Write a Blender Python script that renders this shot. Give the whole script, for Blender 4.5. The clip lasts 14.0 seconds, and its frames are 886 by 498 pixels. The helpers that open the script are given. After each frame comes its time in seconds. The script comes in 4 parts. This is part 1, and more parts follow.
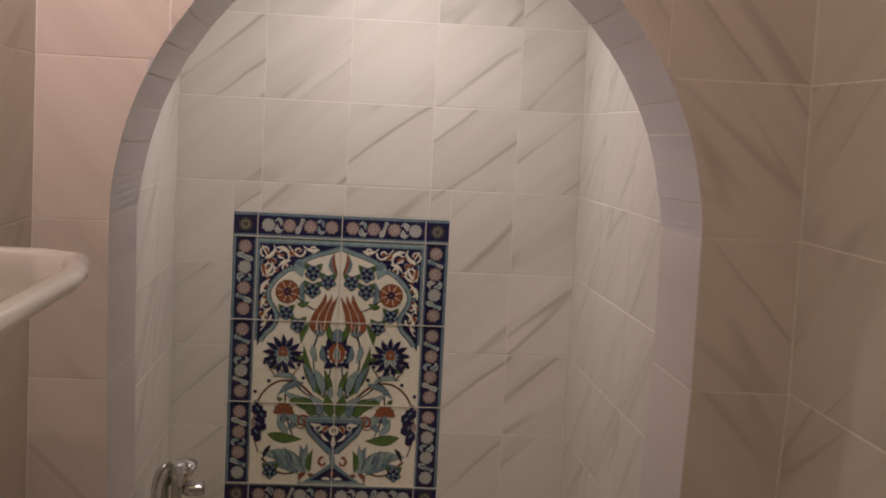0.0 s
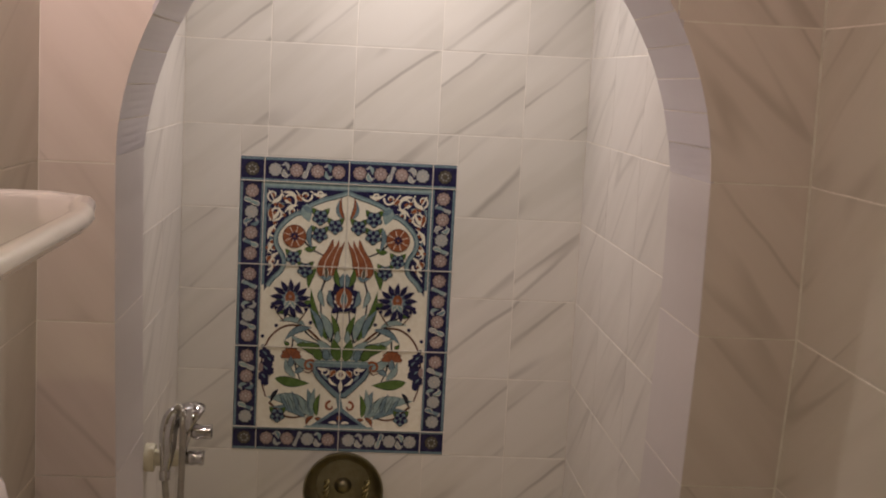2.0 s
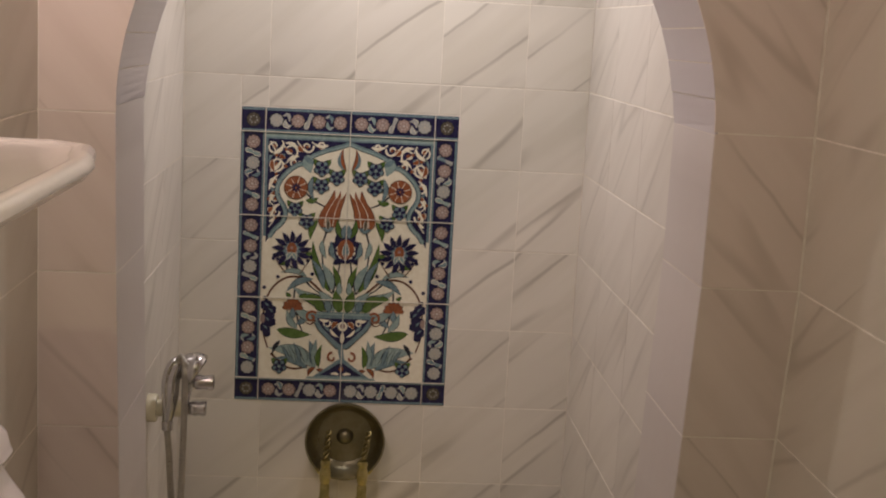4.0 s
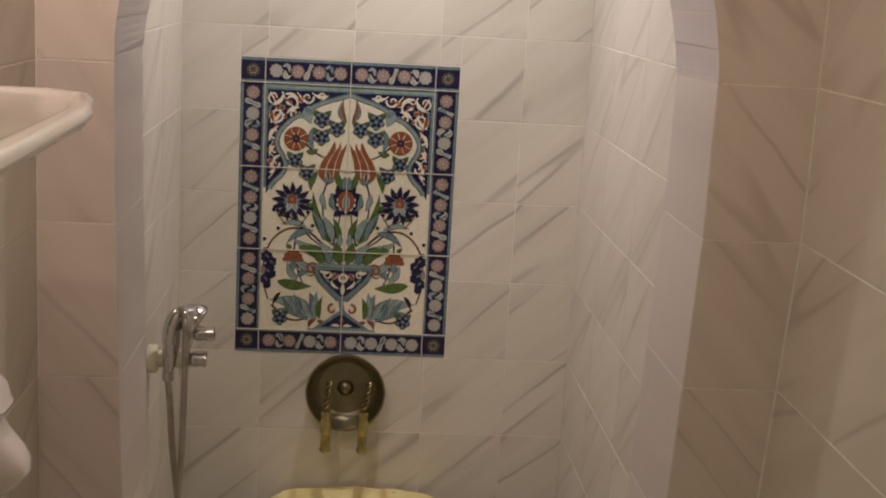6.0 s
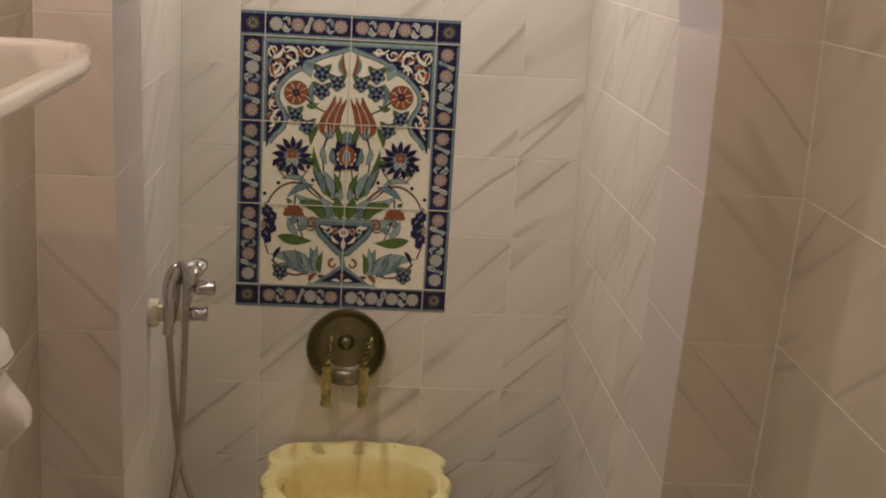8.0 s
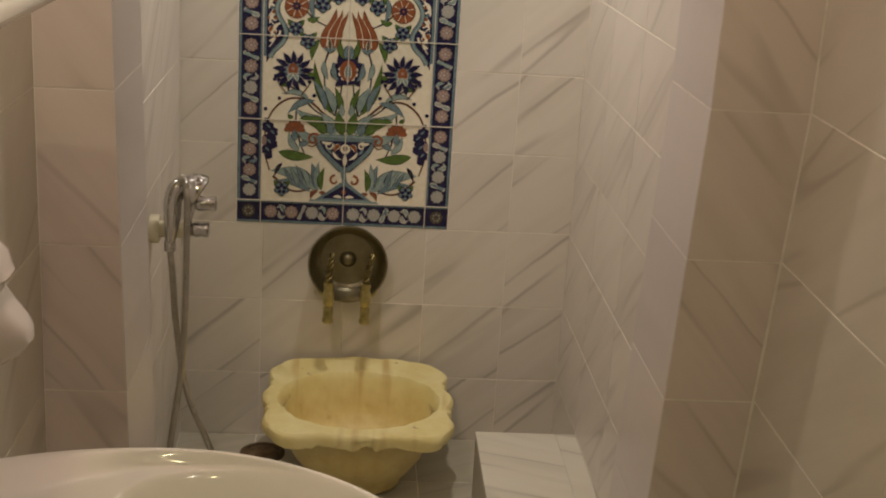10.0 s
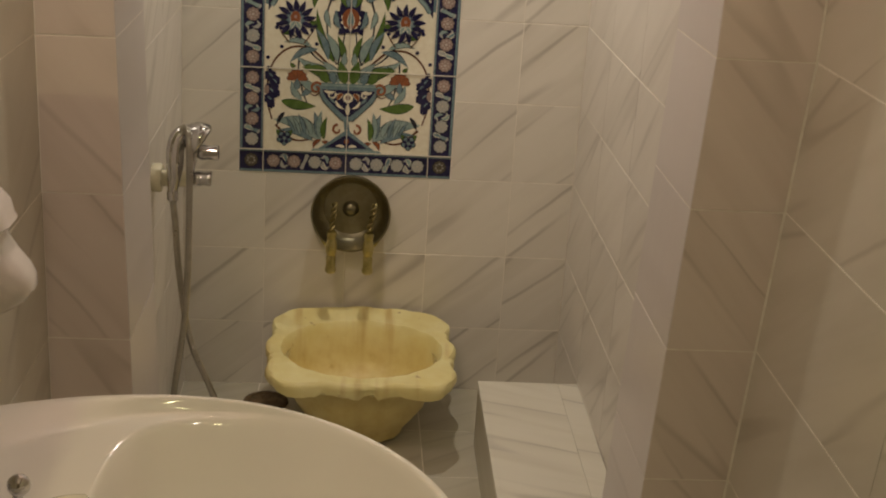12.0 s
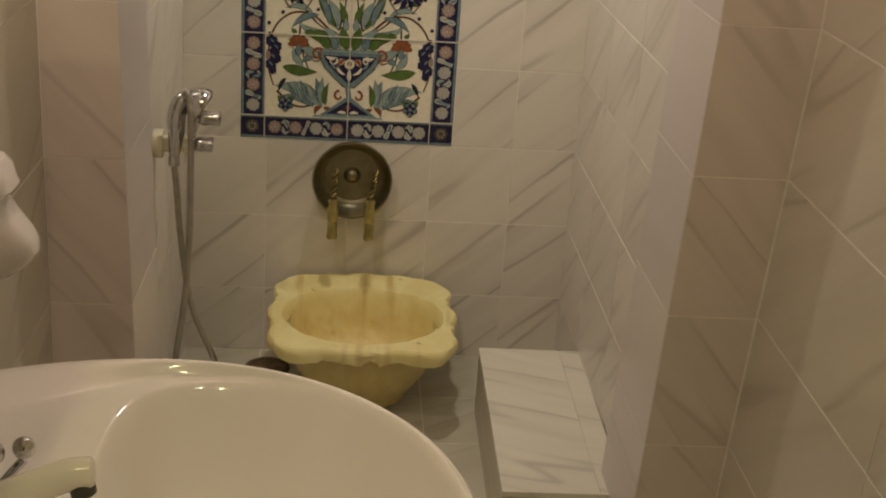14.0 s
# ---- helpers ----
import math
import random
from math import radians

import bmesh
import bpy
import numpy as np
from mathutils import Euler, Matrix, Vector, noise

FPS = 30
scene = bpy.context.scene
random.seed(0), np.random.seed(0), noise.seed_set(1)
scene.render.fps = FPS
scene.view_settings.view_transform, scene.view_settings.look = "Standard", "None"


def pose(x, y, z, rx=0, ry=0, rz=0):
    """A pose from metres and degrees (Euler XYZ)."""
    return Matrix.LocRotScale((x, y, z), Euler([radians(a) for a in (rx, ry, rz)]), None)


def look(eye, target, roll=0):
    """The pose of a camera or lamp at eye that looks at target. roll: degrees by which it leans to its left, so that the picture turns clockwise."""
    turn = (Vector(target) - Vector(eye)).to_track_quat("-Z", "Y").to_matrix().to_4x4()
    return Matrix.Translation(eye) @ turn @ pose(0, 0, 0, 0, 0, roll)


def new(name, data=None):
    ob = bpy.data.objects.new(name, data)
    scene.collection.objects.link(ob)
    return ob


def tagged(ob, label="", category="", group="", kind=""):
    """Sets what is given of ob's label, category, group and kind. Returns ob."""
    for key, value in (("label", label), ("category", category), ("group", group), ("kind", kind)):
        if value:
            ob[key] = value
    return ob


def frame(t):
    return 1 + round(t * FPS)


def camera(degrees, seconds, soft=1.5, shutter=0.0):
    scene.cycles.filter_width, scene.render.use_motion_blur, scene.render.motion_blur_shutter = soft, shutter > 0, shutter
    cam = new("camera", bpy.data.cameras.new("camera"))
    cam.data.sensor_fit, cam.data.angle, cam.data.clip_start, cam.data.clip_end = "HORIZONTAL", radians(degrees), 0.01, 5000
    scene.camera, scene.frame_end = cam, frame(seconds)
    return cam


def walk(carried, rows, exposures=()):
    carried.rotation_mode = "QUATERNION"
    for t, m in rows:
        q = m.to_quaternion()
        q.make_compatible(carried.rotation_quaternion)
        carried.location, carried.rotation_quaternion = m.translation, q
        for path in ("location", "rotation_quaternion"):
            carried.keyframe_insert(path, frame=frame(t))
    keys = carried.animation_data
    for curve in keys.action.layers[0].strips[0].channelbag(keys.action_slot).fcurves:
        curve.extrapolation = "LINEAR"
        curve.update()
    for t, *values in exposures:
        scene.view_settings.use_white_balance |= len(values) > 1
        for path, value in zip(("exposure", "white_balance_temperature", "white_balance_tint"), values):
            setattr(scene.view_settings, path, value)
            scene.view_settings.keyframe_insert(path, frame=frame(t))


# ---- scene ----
cam = camera(37.89, 14.0, soft=2.0)
# seconds, x, y, z, yaw, pitch, lean
PATH = [
    (0.0, 0.0058, -3.0846, 1.4928, -4.41, -5.17, 2.86),
    (0.5, 0.0050, -3.0853, 1.4920, -4.42, -5.84, 2.79),
    (1.0, 0.0049, -3.0819, 1.4915, -4.33, -6.57, 2.93),
    (1.5, 0.0049, -3.0799, 1.4907, -4.27, -7.15, 2.98),
    (2.0, 0.0052, -3.0785, 1.4885, -4.23, -7.55, 2.99),
    (2.5, 0.0043, -3.0768, 1.4874, -4.24, -7.95, 3.00),
    (3.0, 0.0043, -3.0735, 1.4856, -4.24, -8.46, 3.07),
    (5.5, 0.0066, -3.0690, 1.4812, -4.31, -11.29, 3.16),
    (6.0, 0.0052, -3.0646, 1.4793, -4.37, -11.71, 3.23),
    (6.5, 0.0052, -3.0632, 1.4780, -4.38, -12.07, 3.21),
    (7.0, 0.0045, -3.0608, 1.4771, -4.42, -12.50, 3.29),
    (7.5, 0.0043, -3.0594, 1.4765, -4.45, -12.99, 3.31),
    (8.0, 0.0054, -3.0589, 1.4746, -4.46, -13.65, 3.34),
    (8.5, 0.0055, -3.0573, 1.4728, -4.49, -14.49, 3.40),
    (9.0, 0.0038, -3.0518, 1.4705, -4.57, -15.55, 3.47),
    (11.5, 0.0035, -3.0436, 1.4628, -4.68, -18.94, 3.67),
    (12.0, 0.0038, -3.0435, 1.4626, -4.65, -19.43, 3.70),
    (12.5, 0.0035, -3.0428, 1.4621, -4.64, -19.85, 3.75),
    (13.0, 0.0037, -3.0412, 1.4599, -4.66, -20.28, 3.76),
    (13.5, 0.0005, -3.0427, 1.4586, -4.73, -20.59, 3.77),
    (14.0, -0.0003, -3.0434, 1.4592, -4.77, -20.84, 3.92),
]
walk(cam, [(t, pose(x, y, z, 0, 0, yaw) @ pose(0, 0, 0, 90 + pitch) @ pose(0, 0, 0, 0, 0, lean)) for t, x, y, z, yaw, pitch, lean in PATH],
     exposures=[(0.0, -0.56, 6350, 12), (1.5, -0.37, 6350, 11), (3.0, -0.19, 6350, 10), (6.0, -0.07, 6500, 8), (9.0, -0.02, 6750, 5), (11.0, -0.04, 7050, 2), (14.0, -0.05, 7200, 0)])

# ---- measures of the place ----
LEFT, RIGHT = -0.463, 0.722            # side walls of the washroom
FRONT, JAMB = -1.11, -0.85             # the two faces of the wall with the arch
AL, AR = -0.393, 0.564                 # side walls of the shower niche
ARCH_L, ARCH_R, SPRING, RISE = -0.349, 0.562, 1.345, 0.505
REAR, CEIL = -4.3, 2.45
ARCH_C, ARCH_A = (ARCH_L + ARCH_R) / 2, (ARCH_R - ARCH_L) / 2


ARCH_N = 1.9                           # 2 would be an ellipse; the arch is a little more pointed
HINGE, EAST_SLOPE = 1.105, 0.056       # below this joint the washroom's east wall leans inwards


def lean(z):
    """How far the right-hand jamb leans into the opening below its straight part."""
    return 0.040 * max(0.0, 1.1 - z)


def lean_left(z):
    return 0.024 * max(0.0, 1.25 - z)


def lean_east(z):
    return EAST_SLOPE * max(0.0, HINGE - z)


def arch_at(a, grow=0.0):
    """A point of the arch at the angle a from its left springing, as (x, z)."""
    c, h = math.cos(a), max(0.0, math.sin(a))
    return ARCH_C - (ARCH_A + grow) * math.copysign(abs(c) ** (2 / ARCH_N), c), SPRING + (RISE + grow) * h ** (2 / ARCH_N)


def even_angle(f):
    """The angle at the share f of the arch's length."""
    angles = np.linspace(0, math.pi, 400)
    line = np.array([arch_at(a) for a in angles])
    run = np.concatenate([[0], np.cumsum(np.hypot(*np.diff(line, axis=0).T))])
    return float(np.interp(f * run[-1], run, angles))


# ---- light ----
world = bpy.data.worlds.new("world")
scene.world = world
world.use_nodes = True
world.node_tree.nodes["Background"].inputs[0].default_value = (1.0, 0.85, 0.7, 1)
world.node_tree.nodes["Background"].inputs[1].default_value = 0.02


def lamp(name, m, watts, colour, size, spread=180):
    data = bpy.data.lights.new(name, "AREA")
    data.shape, data.size, data.energy, data.color, data.spread = "DISK", size, watts, colour, radians(spread)
    ob = new(name, data)
    ob.matrix_world = m
    return ob


lamp("niche_lamp", look((0.10, -0.40, 2.00), (0.10, -0.40, 0)), 5.9, (1.0, 0.885, 0.85), 0.06)
lamp("mirror_lamp", look((-0.38, -1.65, 2.10), (-0.30, -1.10, 2.00)), 5.9, (1.0, 0.735, 0.69), 0.06)
for rx, ry, watts, green, blue in ((0.04, -2.52, 3.0, 0.86, 0.75), (-0.26, -2.92, 4.1, 0.89, 0.50)):
    lamp("room_lamp", look((rx, ry, 2.36), (rx, ry + 0.02, 0)), watts, (1.0, green, blue), 0.06)


# ---- materials ----
def material(name, colour, rough=0.4, metal=0.0, coat=0.0):
    m = bpy.data.materials.new(name)
    m.use_nodes = True
    p = m.node_tree.nodes["Principled BSDF"]
    p.inputs["Base Color"].default_value = (*colour, 1)
    p.inputs["Roughness"].default_value = rough
    p.inputs["Metallic"].default_value = metal
    p.inputs["Coat Weight"].default_value = coat
    return m


def node(m, kind, links=(), **values):
    n = m.node_tree.nodes.new(kind)
    for key, value in values.items():
        if key.startswith("in_"):
            slot = key[3:]
            n.inputs[int(slot) if slot.isdigit() else slot].default_value = value
        else:
            setattr(n, key, value)
    for slot, source in links:
        m.node_tree.links.new(source, n.inputs[slot])
    return n


def principled(m):
    return m.node_tree.nodes["Principled BSDF"]


def mix(m, factor, a, b, blend="MIX"):
    """A colour mix; factor, a and b are sockets or values."""
    n = m.node_tree.nodes.new("ShaderNodeMix")
    n.data_type, n.blend_type = "RGBA", blend
    for slot, v in ((0, factor), (6, a), (7, b)):
        if isinstance(v, bpy.types.NodeSocket):
            m.node_tree.links.new(v, n.inputs[slot])
        else:
            n.inputs[slot].default_value = v if slot == 0 else (*v, 1)
    return n.outputs[2]


def ramp(m, source, low, high):
    return node(m, "ShaderNodeMapRange", [(0, source)], in_1=low, in_2=high, interpolation_type="SMOOTHSTEP").outputs[0]


def bump(m, source, strength, distance):
    b = node(m, "ShaderNodeBump", [("Height", source)], in_Strength=strength, in_Distance=distance)
    m.node_tree.links.new(b.outputs[0], principled(m).inputs["Normal"])


def marble(name, base, shade, vein, angle, rough=0.28, amount=0.75, long=0.85, across=8.5):
    """Glazed tile printed as marble: soft clouds and straight slanting grey streaks, different on every tile."""
    m = material(name, base, rough)
    place = node(m, "ShaderNodeTexCoord").outputs["Object"]
    luck = node(m, "ShaderNodeObjectInfo").outputs["Random"]
    w = node(m, "ShaderNodeMath", [(0, luck)], operation="MULTIPLY", in_1=61.0).outputs[0]
    bend = node(m, "ShaderNodeTexNoise", [("Vector", place), ("W", w)], noise_dimensions="4D", in_Scale=11.0, in_Detail=5.0)
    push = node(m, "ShaderNodeVectorMath", [(0, bend.outputs["Color"])], operation="SCALE")
    push.inputs["Scale"].default_value = 0.011
    moved = node(m, "ShaderNodeVectorMath", [(0, place), (1, push.outputs[0])], operation="ADD").outputs[0]
    turn = node(m, "ShaderNodeMapping", [("Vector", moved)], vector_type="POINT")
    turn.inputs["Rotation"].default_value = (0, radians(angle), 0)
    squeeze = node(m, "ShaderNodeMapping", [("Vector", turn.outputs[0])], vector_type="POINT")
    squeeze.inputs["Scale"].default_value = (long, 0.0, across)
    streak = node(m, "ShaderNodeTexNoise", [("Vector", squeeze.outputs[0]), ("W", w)], noise_dimensions="4D", in_Scale=1.0, in_Detail=0.6, in_Roughness=0.4).outputs[0]
    off = node(m, "ShaderNodeMath", [(0, streak)], operation="SUBTRACT", in_1=0.5).outputs[0]
    near = node(m, "ShaderNodeMath", [(0, off)], operation="ABSOLUTE").outputs[0]
    core = node(m, "ShaderNodeMapRange", [(0, near)], in_1=0.0, in_2=0.026, in_3=0.85, in_4=0.0, interpolation_type="SMOOTHSTEP").outputs[0]
    halo = node(m, "ShaderNodeMapRange", [(0, off)], in_1=0.0, in_2=0.12, in_3=0.24, in_4=0.0).outputs[0]
    above = node(m, "ShaderNodeMath", [(0, off)], operation="GREATER_THAN", in_1=0.0).outputs[0]
    halo = node(m, "ShaderNodeMath", [(0, halo), (1, above)], operation="MULTIPLY").outputs[0]
    line = node(m, "ShaderNodeMath", [(0, core), (1, halo)], operation="MAXIMUM").outputs[0]
    stretch = node(m, "ShaderNodeMapping", [("Vector", turn.outputs[0])], vector_type="POINT")
    stretch.inputs["Scale"].default_value = (2.6, 0.0, 9.0)
    where = node(m, "ShaderNodeTexNoise", [("Vector", stretch.outputs[0]), ("W", w)], noise_dimensions="4D", in_Scale=1.0, in_Detail=1.0).outputs[0]
    gate = ramp(m, where, 0.38, 0.58)
    both = node(m, "ShaderNodeMath", [(0, line), (1, gate)], operation="MULTIPLY").outputs[0]
    both = node(m, "ShaderNodeMath", [(0, both)], operation="MULTIPLY", in_1=amount).outputs[0]
    soft = node(m, "ShaderNodeTexNoise", [("Vector", squeeze.outputs[0]), ("W", w)], noise_dimensions="4D", in_Scale=2.2, in_Detail=3.0).outputs[0]
    cloud = ramp(m, soft, 0.40, 0.72)
    colour = mix(m, cloud, base, shade)
    tone = node(m, "ShaderNodeMapRange", [(0, luck)], in_3=0.965, in_4=1.025).outputs[0]
    colour = mix(m, both, colour, vein)
    hsv = node(m, "ShaderNodeHueSaturation", [("Color", colour), ("Value", tone)]).outputs[0]
    m.node_tree.links.new(hsv, principled(m).inputs["Base Color"])
    fine = node(m, "ShaderNodeTexNoise", [("Vector", place)], in_Scale=9.0, in_Detail=2.0).outputs[0]
    bump(m, fine, 0.25, 0.004)
    return m


def speckled(name, a, b, scale, rough, metal=0.0, relief=0.0, spread=(0.35, 0.65)):
    m = material(name, a, rough, metal)
    place = node(m, "ShaderNodeTexCoord").outputs["Object"]
    n1 = node(m, "ShaderNodeTexNoise", [("Vector", place)], in_Scale=scale, in_Detail=6.0, in_Roughness=0.6).outputs[0]
    colour = mix(m, ramp(m, n1, *spread), a, b)
    m.node_tree.links.new(colour, principled(m).inputs["Base Color"])
    n2 = node(m, "ShaderNodeTexNoise", [("Vector", place)], in_Scale=scale * 4, in_Detail=4.0).outputs[0]
    r = node(m, "ShaderNodeMapRange", [(0, n2)], in_1=0.3, in_2=0.7, in_3=rough * 0.8, in_4=min(1, rough * 1.25)).outputs[0]
    m.node_tree.links.new(r, principled(m).inputs["Roughness"])
    if relief:
        bump(m, n2, 0.5, relief)
    return m


M_NICHE = marble("cream_marble_tile", (0.74, 0.705, 0.64), (0.68, 0.645, 0.575), (0.31, 0.28, 0.24), 41, amount=0.72)
M_SIDE = marble("cream_marble_side_tile", (0.74, 0.70, 0.65), (0.67, 0.63, 0.58), (0.34, 0.31, 0.27), 40, amount=0.5)
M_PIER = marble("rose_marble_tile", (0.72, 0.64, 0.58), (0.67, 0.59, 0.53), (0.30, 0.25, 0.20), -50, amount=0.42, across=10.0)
# pier tile again, the side walls' dimmer light worked into its colour
M_ROOM = marble("rose_marble_shaded_tile", (0.60, 0.56, 0.475), (0.55, 0.51, 0.425), (0.28, 0.24, 0.185), 33, amount=0.5, across=7.5)
# lilac of the cool light on the arch lining, put into the tile colour
M_JAMB = marble("lilac_lit_marble_tile", (0.61, 0.57, 0.60), (0.565, 0.525, 0.555), (0.38, 0.34, 0.34), -70, amount=0.3)
# a weaker share of that cool light, coloured into the straight reveals
M_REVEAL = marble("faint_lilac_lit_tile", (0.665, 0.615, 0.60), (0.615, 0.565, 0.55), (0.36, 0.32, 0.30), -70, amount=0.4)
M_FLOOR = marble("grey_floor_tile", (0.57, 0.54, 0.45), (0.51, 0.48, 0.38), (0.36, 0.33, 0.28), 30, rough=0.35, amount=0.45)
M_SLAB = marble("white_marble_slab", (0.77, 0.745, 0.66), (0.70, 0.67, 0.58), (0.30, 0.28, 0.26), -24, long=1.3, across=9.5, amount=0.5)
M_GROUT = speckled("pale_grout", (0.88, 0.84, 0.77), (0.79, 0.74, 0.66), 40, 0.8, relief=0.0005)
M_PLASTER = speckled("painted_plaster", (0.72, 0.66, 0.58), (0.66, 0.60, 0.52), 6, 0.8)
# darker than the plaster only so that chrome mirrors something dark
M_END = speckled("dark_reflected_wall", (0.36, 0.31, 0.25), (0.32, 0.27, 0.21), 6, 0.8)
M_CERAMIC = speckled("white_porcelain", (0.91, 0.865, 0.845), (0.89, 0.845, 0.82), 3, 0.09)
M_IVORY = speckled("ivory_plastic", (0.80, 0.75, 0.57), (0.76, 0.71, 0.53), 8, 0.25)
M_SPOUT = speckled("ivory_enamel", (0.84, 0.79, 0.70), (0.80, 0.75, 0.65), 8, 0.16)
M_CHROME = speckled("chrome", (0.62, 0.61, 0.62), (0.54, 0.53, 0.53), 20, 0.09, 1.0)
M_HOSE = speckled("steel_hose", (0.50, 0.48, 0.44), (0.42, 0.40, 0.36), 30, 0.32, 1.0)
M_BRASS = speckled("worn_brass", (0.62, 0.55, 0.27), (0.42, 0.37, 0.15), 45, 0.32, 1.0, 0.0006)
M_OLD_BRASS = speckled("dark_brass", (0.36, 0.31, 0.14), (0.16, 0.13, 0.06), 60, 0.34, 1.0, 0.0006)
M_BOWL = speckled("tarnished_copper_bowl", (0.34, 0.315, 0.22), (0.26, 0.235, 0.15), 18, 0.35, 1.0, 0.0004)
M_DARK_BROWN = speckled("mottled_dark_brown", (0.17, 0.11, 0.055), (0.09, 0.06, 0.03), 30, 0.6, 0.0, 0.001)
M_DARK = material("dark_rubber", (0.05, 0.045, 0.035), 0.6)


# ---- mesh helpers ----
def finish(name, bm, mat, smooth=True):
    me = bpy.data.meshes.new(name)
    bmesh.ops.recalc_face_normals(bm, faces=bm.faces[:])
    if smooth:
        for f in bm.faces:
            f.smooth = True
        for e in bm.edges:
            if len(e.link_faces) == 2 and e.calc_face_angle(0) > 0.6:
                e.smooth = False
    bm.to_mesh(me)
    bm.free()
    for one in (mat if isinstance(mat, (list, tuple)) else [mat]):
        me.materials.append(one)
    return me


def part(name, bm, mat, parent, label="", smooth=True):
    ob = new(name, finish(name, bm, mat, smooth))
    ob.parent = parent
    if label:
        ob["label"] = label
    return ob


def thing(name, bm, mat, label, category, group="", kind="", smooth=True):
    return tagged(new(name, finish(name, bm, mat, smooth)), label, category, group, kind)


def base(name, place, label, category, group="", kind=""):
    ob = new(name)
    ob.location = place
    ob.empty_display_size = 0.05
    return tagged(ob, label, category, group, kind)


def box(bm, lo, hi, bevel=0.0, segments=2):
    made = bmesh.ops.create_cube(bm, size=1)["verts"]
    for v in made:
        v.co = Vector([lo[i] + (v.co[i] + 0.5) * (hi[i] - lo[i]) for i in range(3)])
    if bevel:
        edges = list({e for v in made for e in v.link_edges})
        bmesh.ops.bevel(bm, geom=edges, offset=bevel, segments=segments, affect="EDGES", profile=0.5)
    return bm


def loft(bm, rings, closed=True, cap_start=False, cap_end=False):
    """Skins rings of equally many points."""
    rows = [[bm.verts.new(p) for p in ring] for ring in rings]
    n = len(rows[0])
    for a, b in zip(rows, rows[1:]):
        for i in range(n if closed else n - 1):
            j = (i + 1) % n
            bm.faces.new((a[i], a[j], b[j], b[i]))
    if cap_start:
        bm.faces.new(rows[0])
    if cap_end:
        bm.faces.new(rows[-1])
    return bm


def lathe(bm, profile, m=None, steps=28):
    """Turns (radius, height) about z; m places it."""
    m = m or Matrix.Identity(4)
    rings = [[m @ Vector((max(r, 1e-4) * math.cos(6.28318 * i / steps), max(r, 1e-4) * math.sin(6.28318 * i / steps), h)) for i in range(steps)] for r, h in profile]
    return loft(bm, rings, True, True, True)


def spline(points, steps=10):
    """A smooth curve through the points."""
    pts = [Vector(p) for p in points]
    pts = [2 * pts[0] - pts[1], *pts, 2 * pts[-1] - pts[-2]]
    out = []
    for a, b, c, d in zip(pts, pts[1:], pts[2:], pts[3:]):
        for i in range(steps):
            t = i / steps
            out.append(0.5 * (2 * b + (c - a) * t + (2 * a - 5 * b + 4 * c - d) * t * t + (3 * b - a - 3 * c + d) * t ** 3))
    return out + [pts[-2]]


def tube(bm, path, radius, steps=12):
    """A round tube along a path; radius is a number or a function of 0..1."""
    rings, side = [], None
    for i, p in enumerate(path):
        way = (path[min(i + 1, len(path) - 1)] - path[max(i - 1, 0)]).normalized()
        side = side or way.orthogonal()
        side = (side - way * side.dot(way)).normalized()
        other = way.cross(side)
        r = radius(i / (len(path) - 1)) if callable(radius) else radius
        rings.append([p + r * (math.cos(6.28318 * k / steps) * side + math.sin(6.28318 * k / steps) * other) for k in range(steps)])
    return loft(bm, rings, True, True, True)


# ---- shell of the place ----
def slab(name, lo, hi, mat, label, category, bevel=0.0):
    return thing(name, box(bmesh.new(), lo, hi, bevel), mat, label, category, kind="structure", smooth=False)


T = 0.0008         # tiles stand this far off their bed
THICK = 0.005      # and are this thick, the rest being sunk in it
GAP = 0.0013       # half a joint
UPRIGHT = 0.0006   # half an upright joint, which is tighter
floor = slab("floor", (LEFT - 0.1, REAR - 0.1, -0.1), (RIGHT + 0.1, 0.1, -T), M_GROUT, "tiled floor of small grey marble tiles", "floor")
ceiling = slab("ceiling", (LEFT - 0.1, REAR - 0.1, CEIL), (RIGHT + 0.1, 0.1, CEIL + 0.1), M_PLASTER, "plain painted plaster ceiling", "ceiling")
wall_north = slab("wall_north", (AL - 0.1, T, 0), (AR + 0.1, 0.1, CEIL), M_GROUT, "niche back wall of cream marble tiles", "wall")
wall_niche_west = slab("wall_niche_west", (AL - 0.12, JAMB, 0), (AL - T, T, CEIL), M_GROUT, "niche side wall of cream marble tiles", "wall")
wall_niche_east = slab("wall_niche_east", (AR + T, JAMB, 0), (AR + 0.12, T, CEIL), M_GROUT, "niche side wall of cream marble tiles", "wall")
wall_west = slab("wall_west", (LEFT - 0.1, REAR, 0), (LEFT - T, FRONT + T, CEIL), M_GROUT, "washroom side wall of rose marble tiles", "wall")
profile = [(RIGHT + T, CEIL), (RIGHT + T, HINGE), (RIGHT + T - lean_east(0), 0), (RIGHT + 0.1, 0), (RIGHT + 0.1, CEIL)]
wall_east = thing("wall_east", loft(bmesh.new(), [[(x, y, z) for x, z in profile] for y in (REAR, FRONT + T)], True, True, True), M_GROUT,
                  "washroom side wall of rose marble tiles, leaning inwards below", "wall", kind="structure", smooth=False)
# unseen wall behind the camera, added to close the room and darken reflections
wall_south = slab("wall_south", (LEFT - 0.1, REAR - 0.1, 0), (RIGHT + 0.1, REAR, CEIL), M_END, "unseen plain end wall, darkened for the chrome's reflections", "wall")


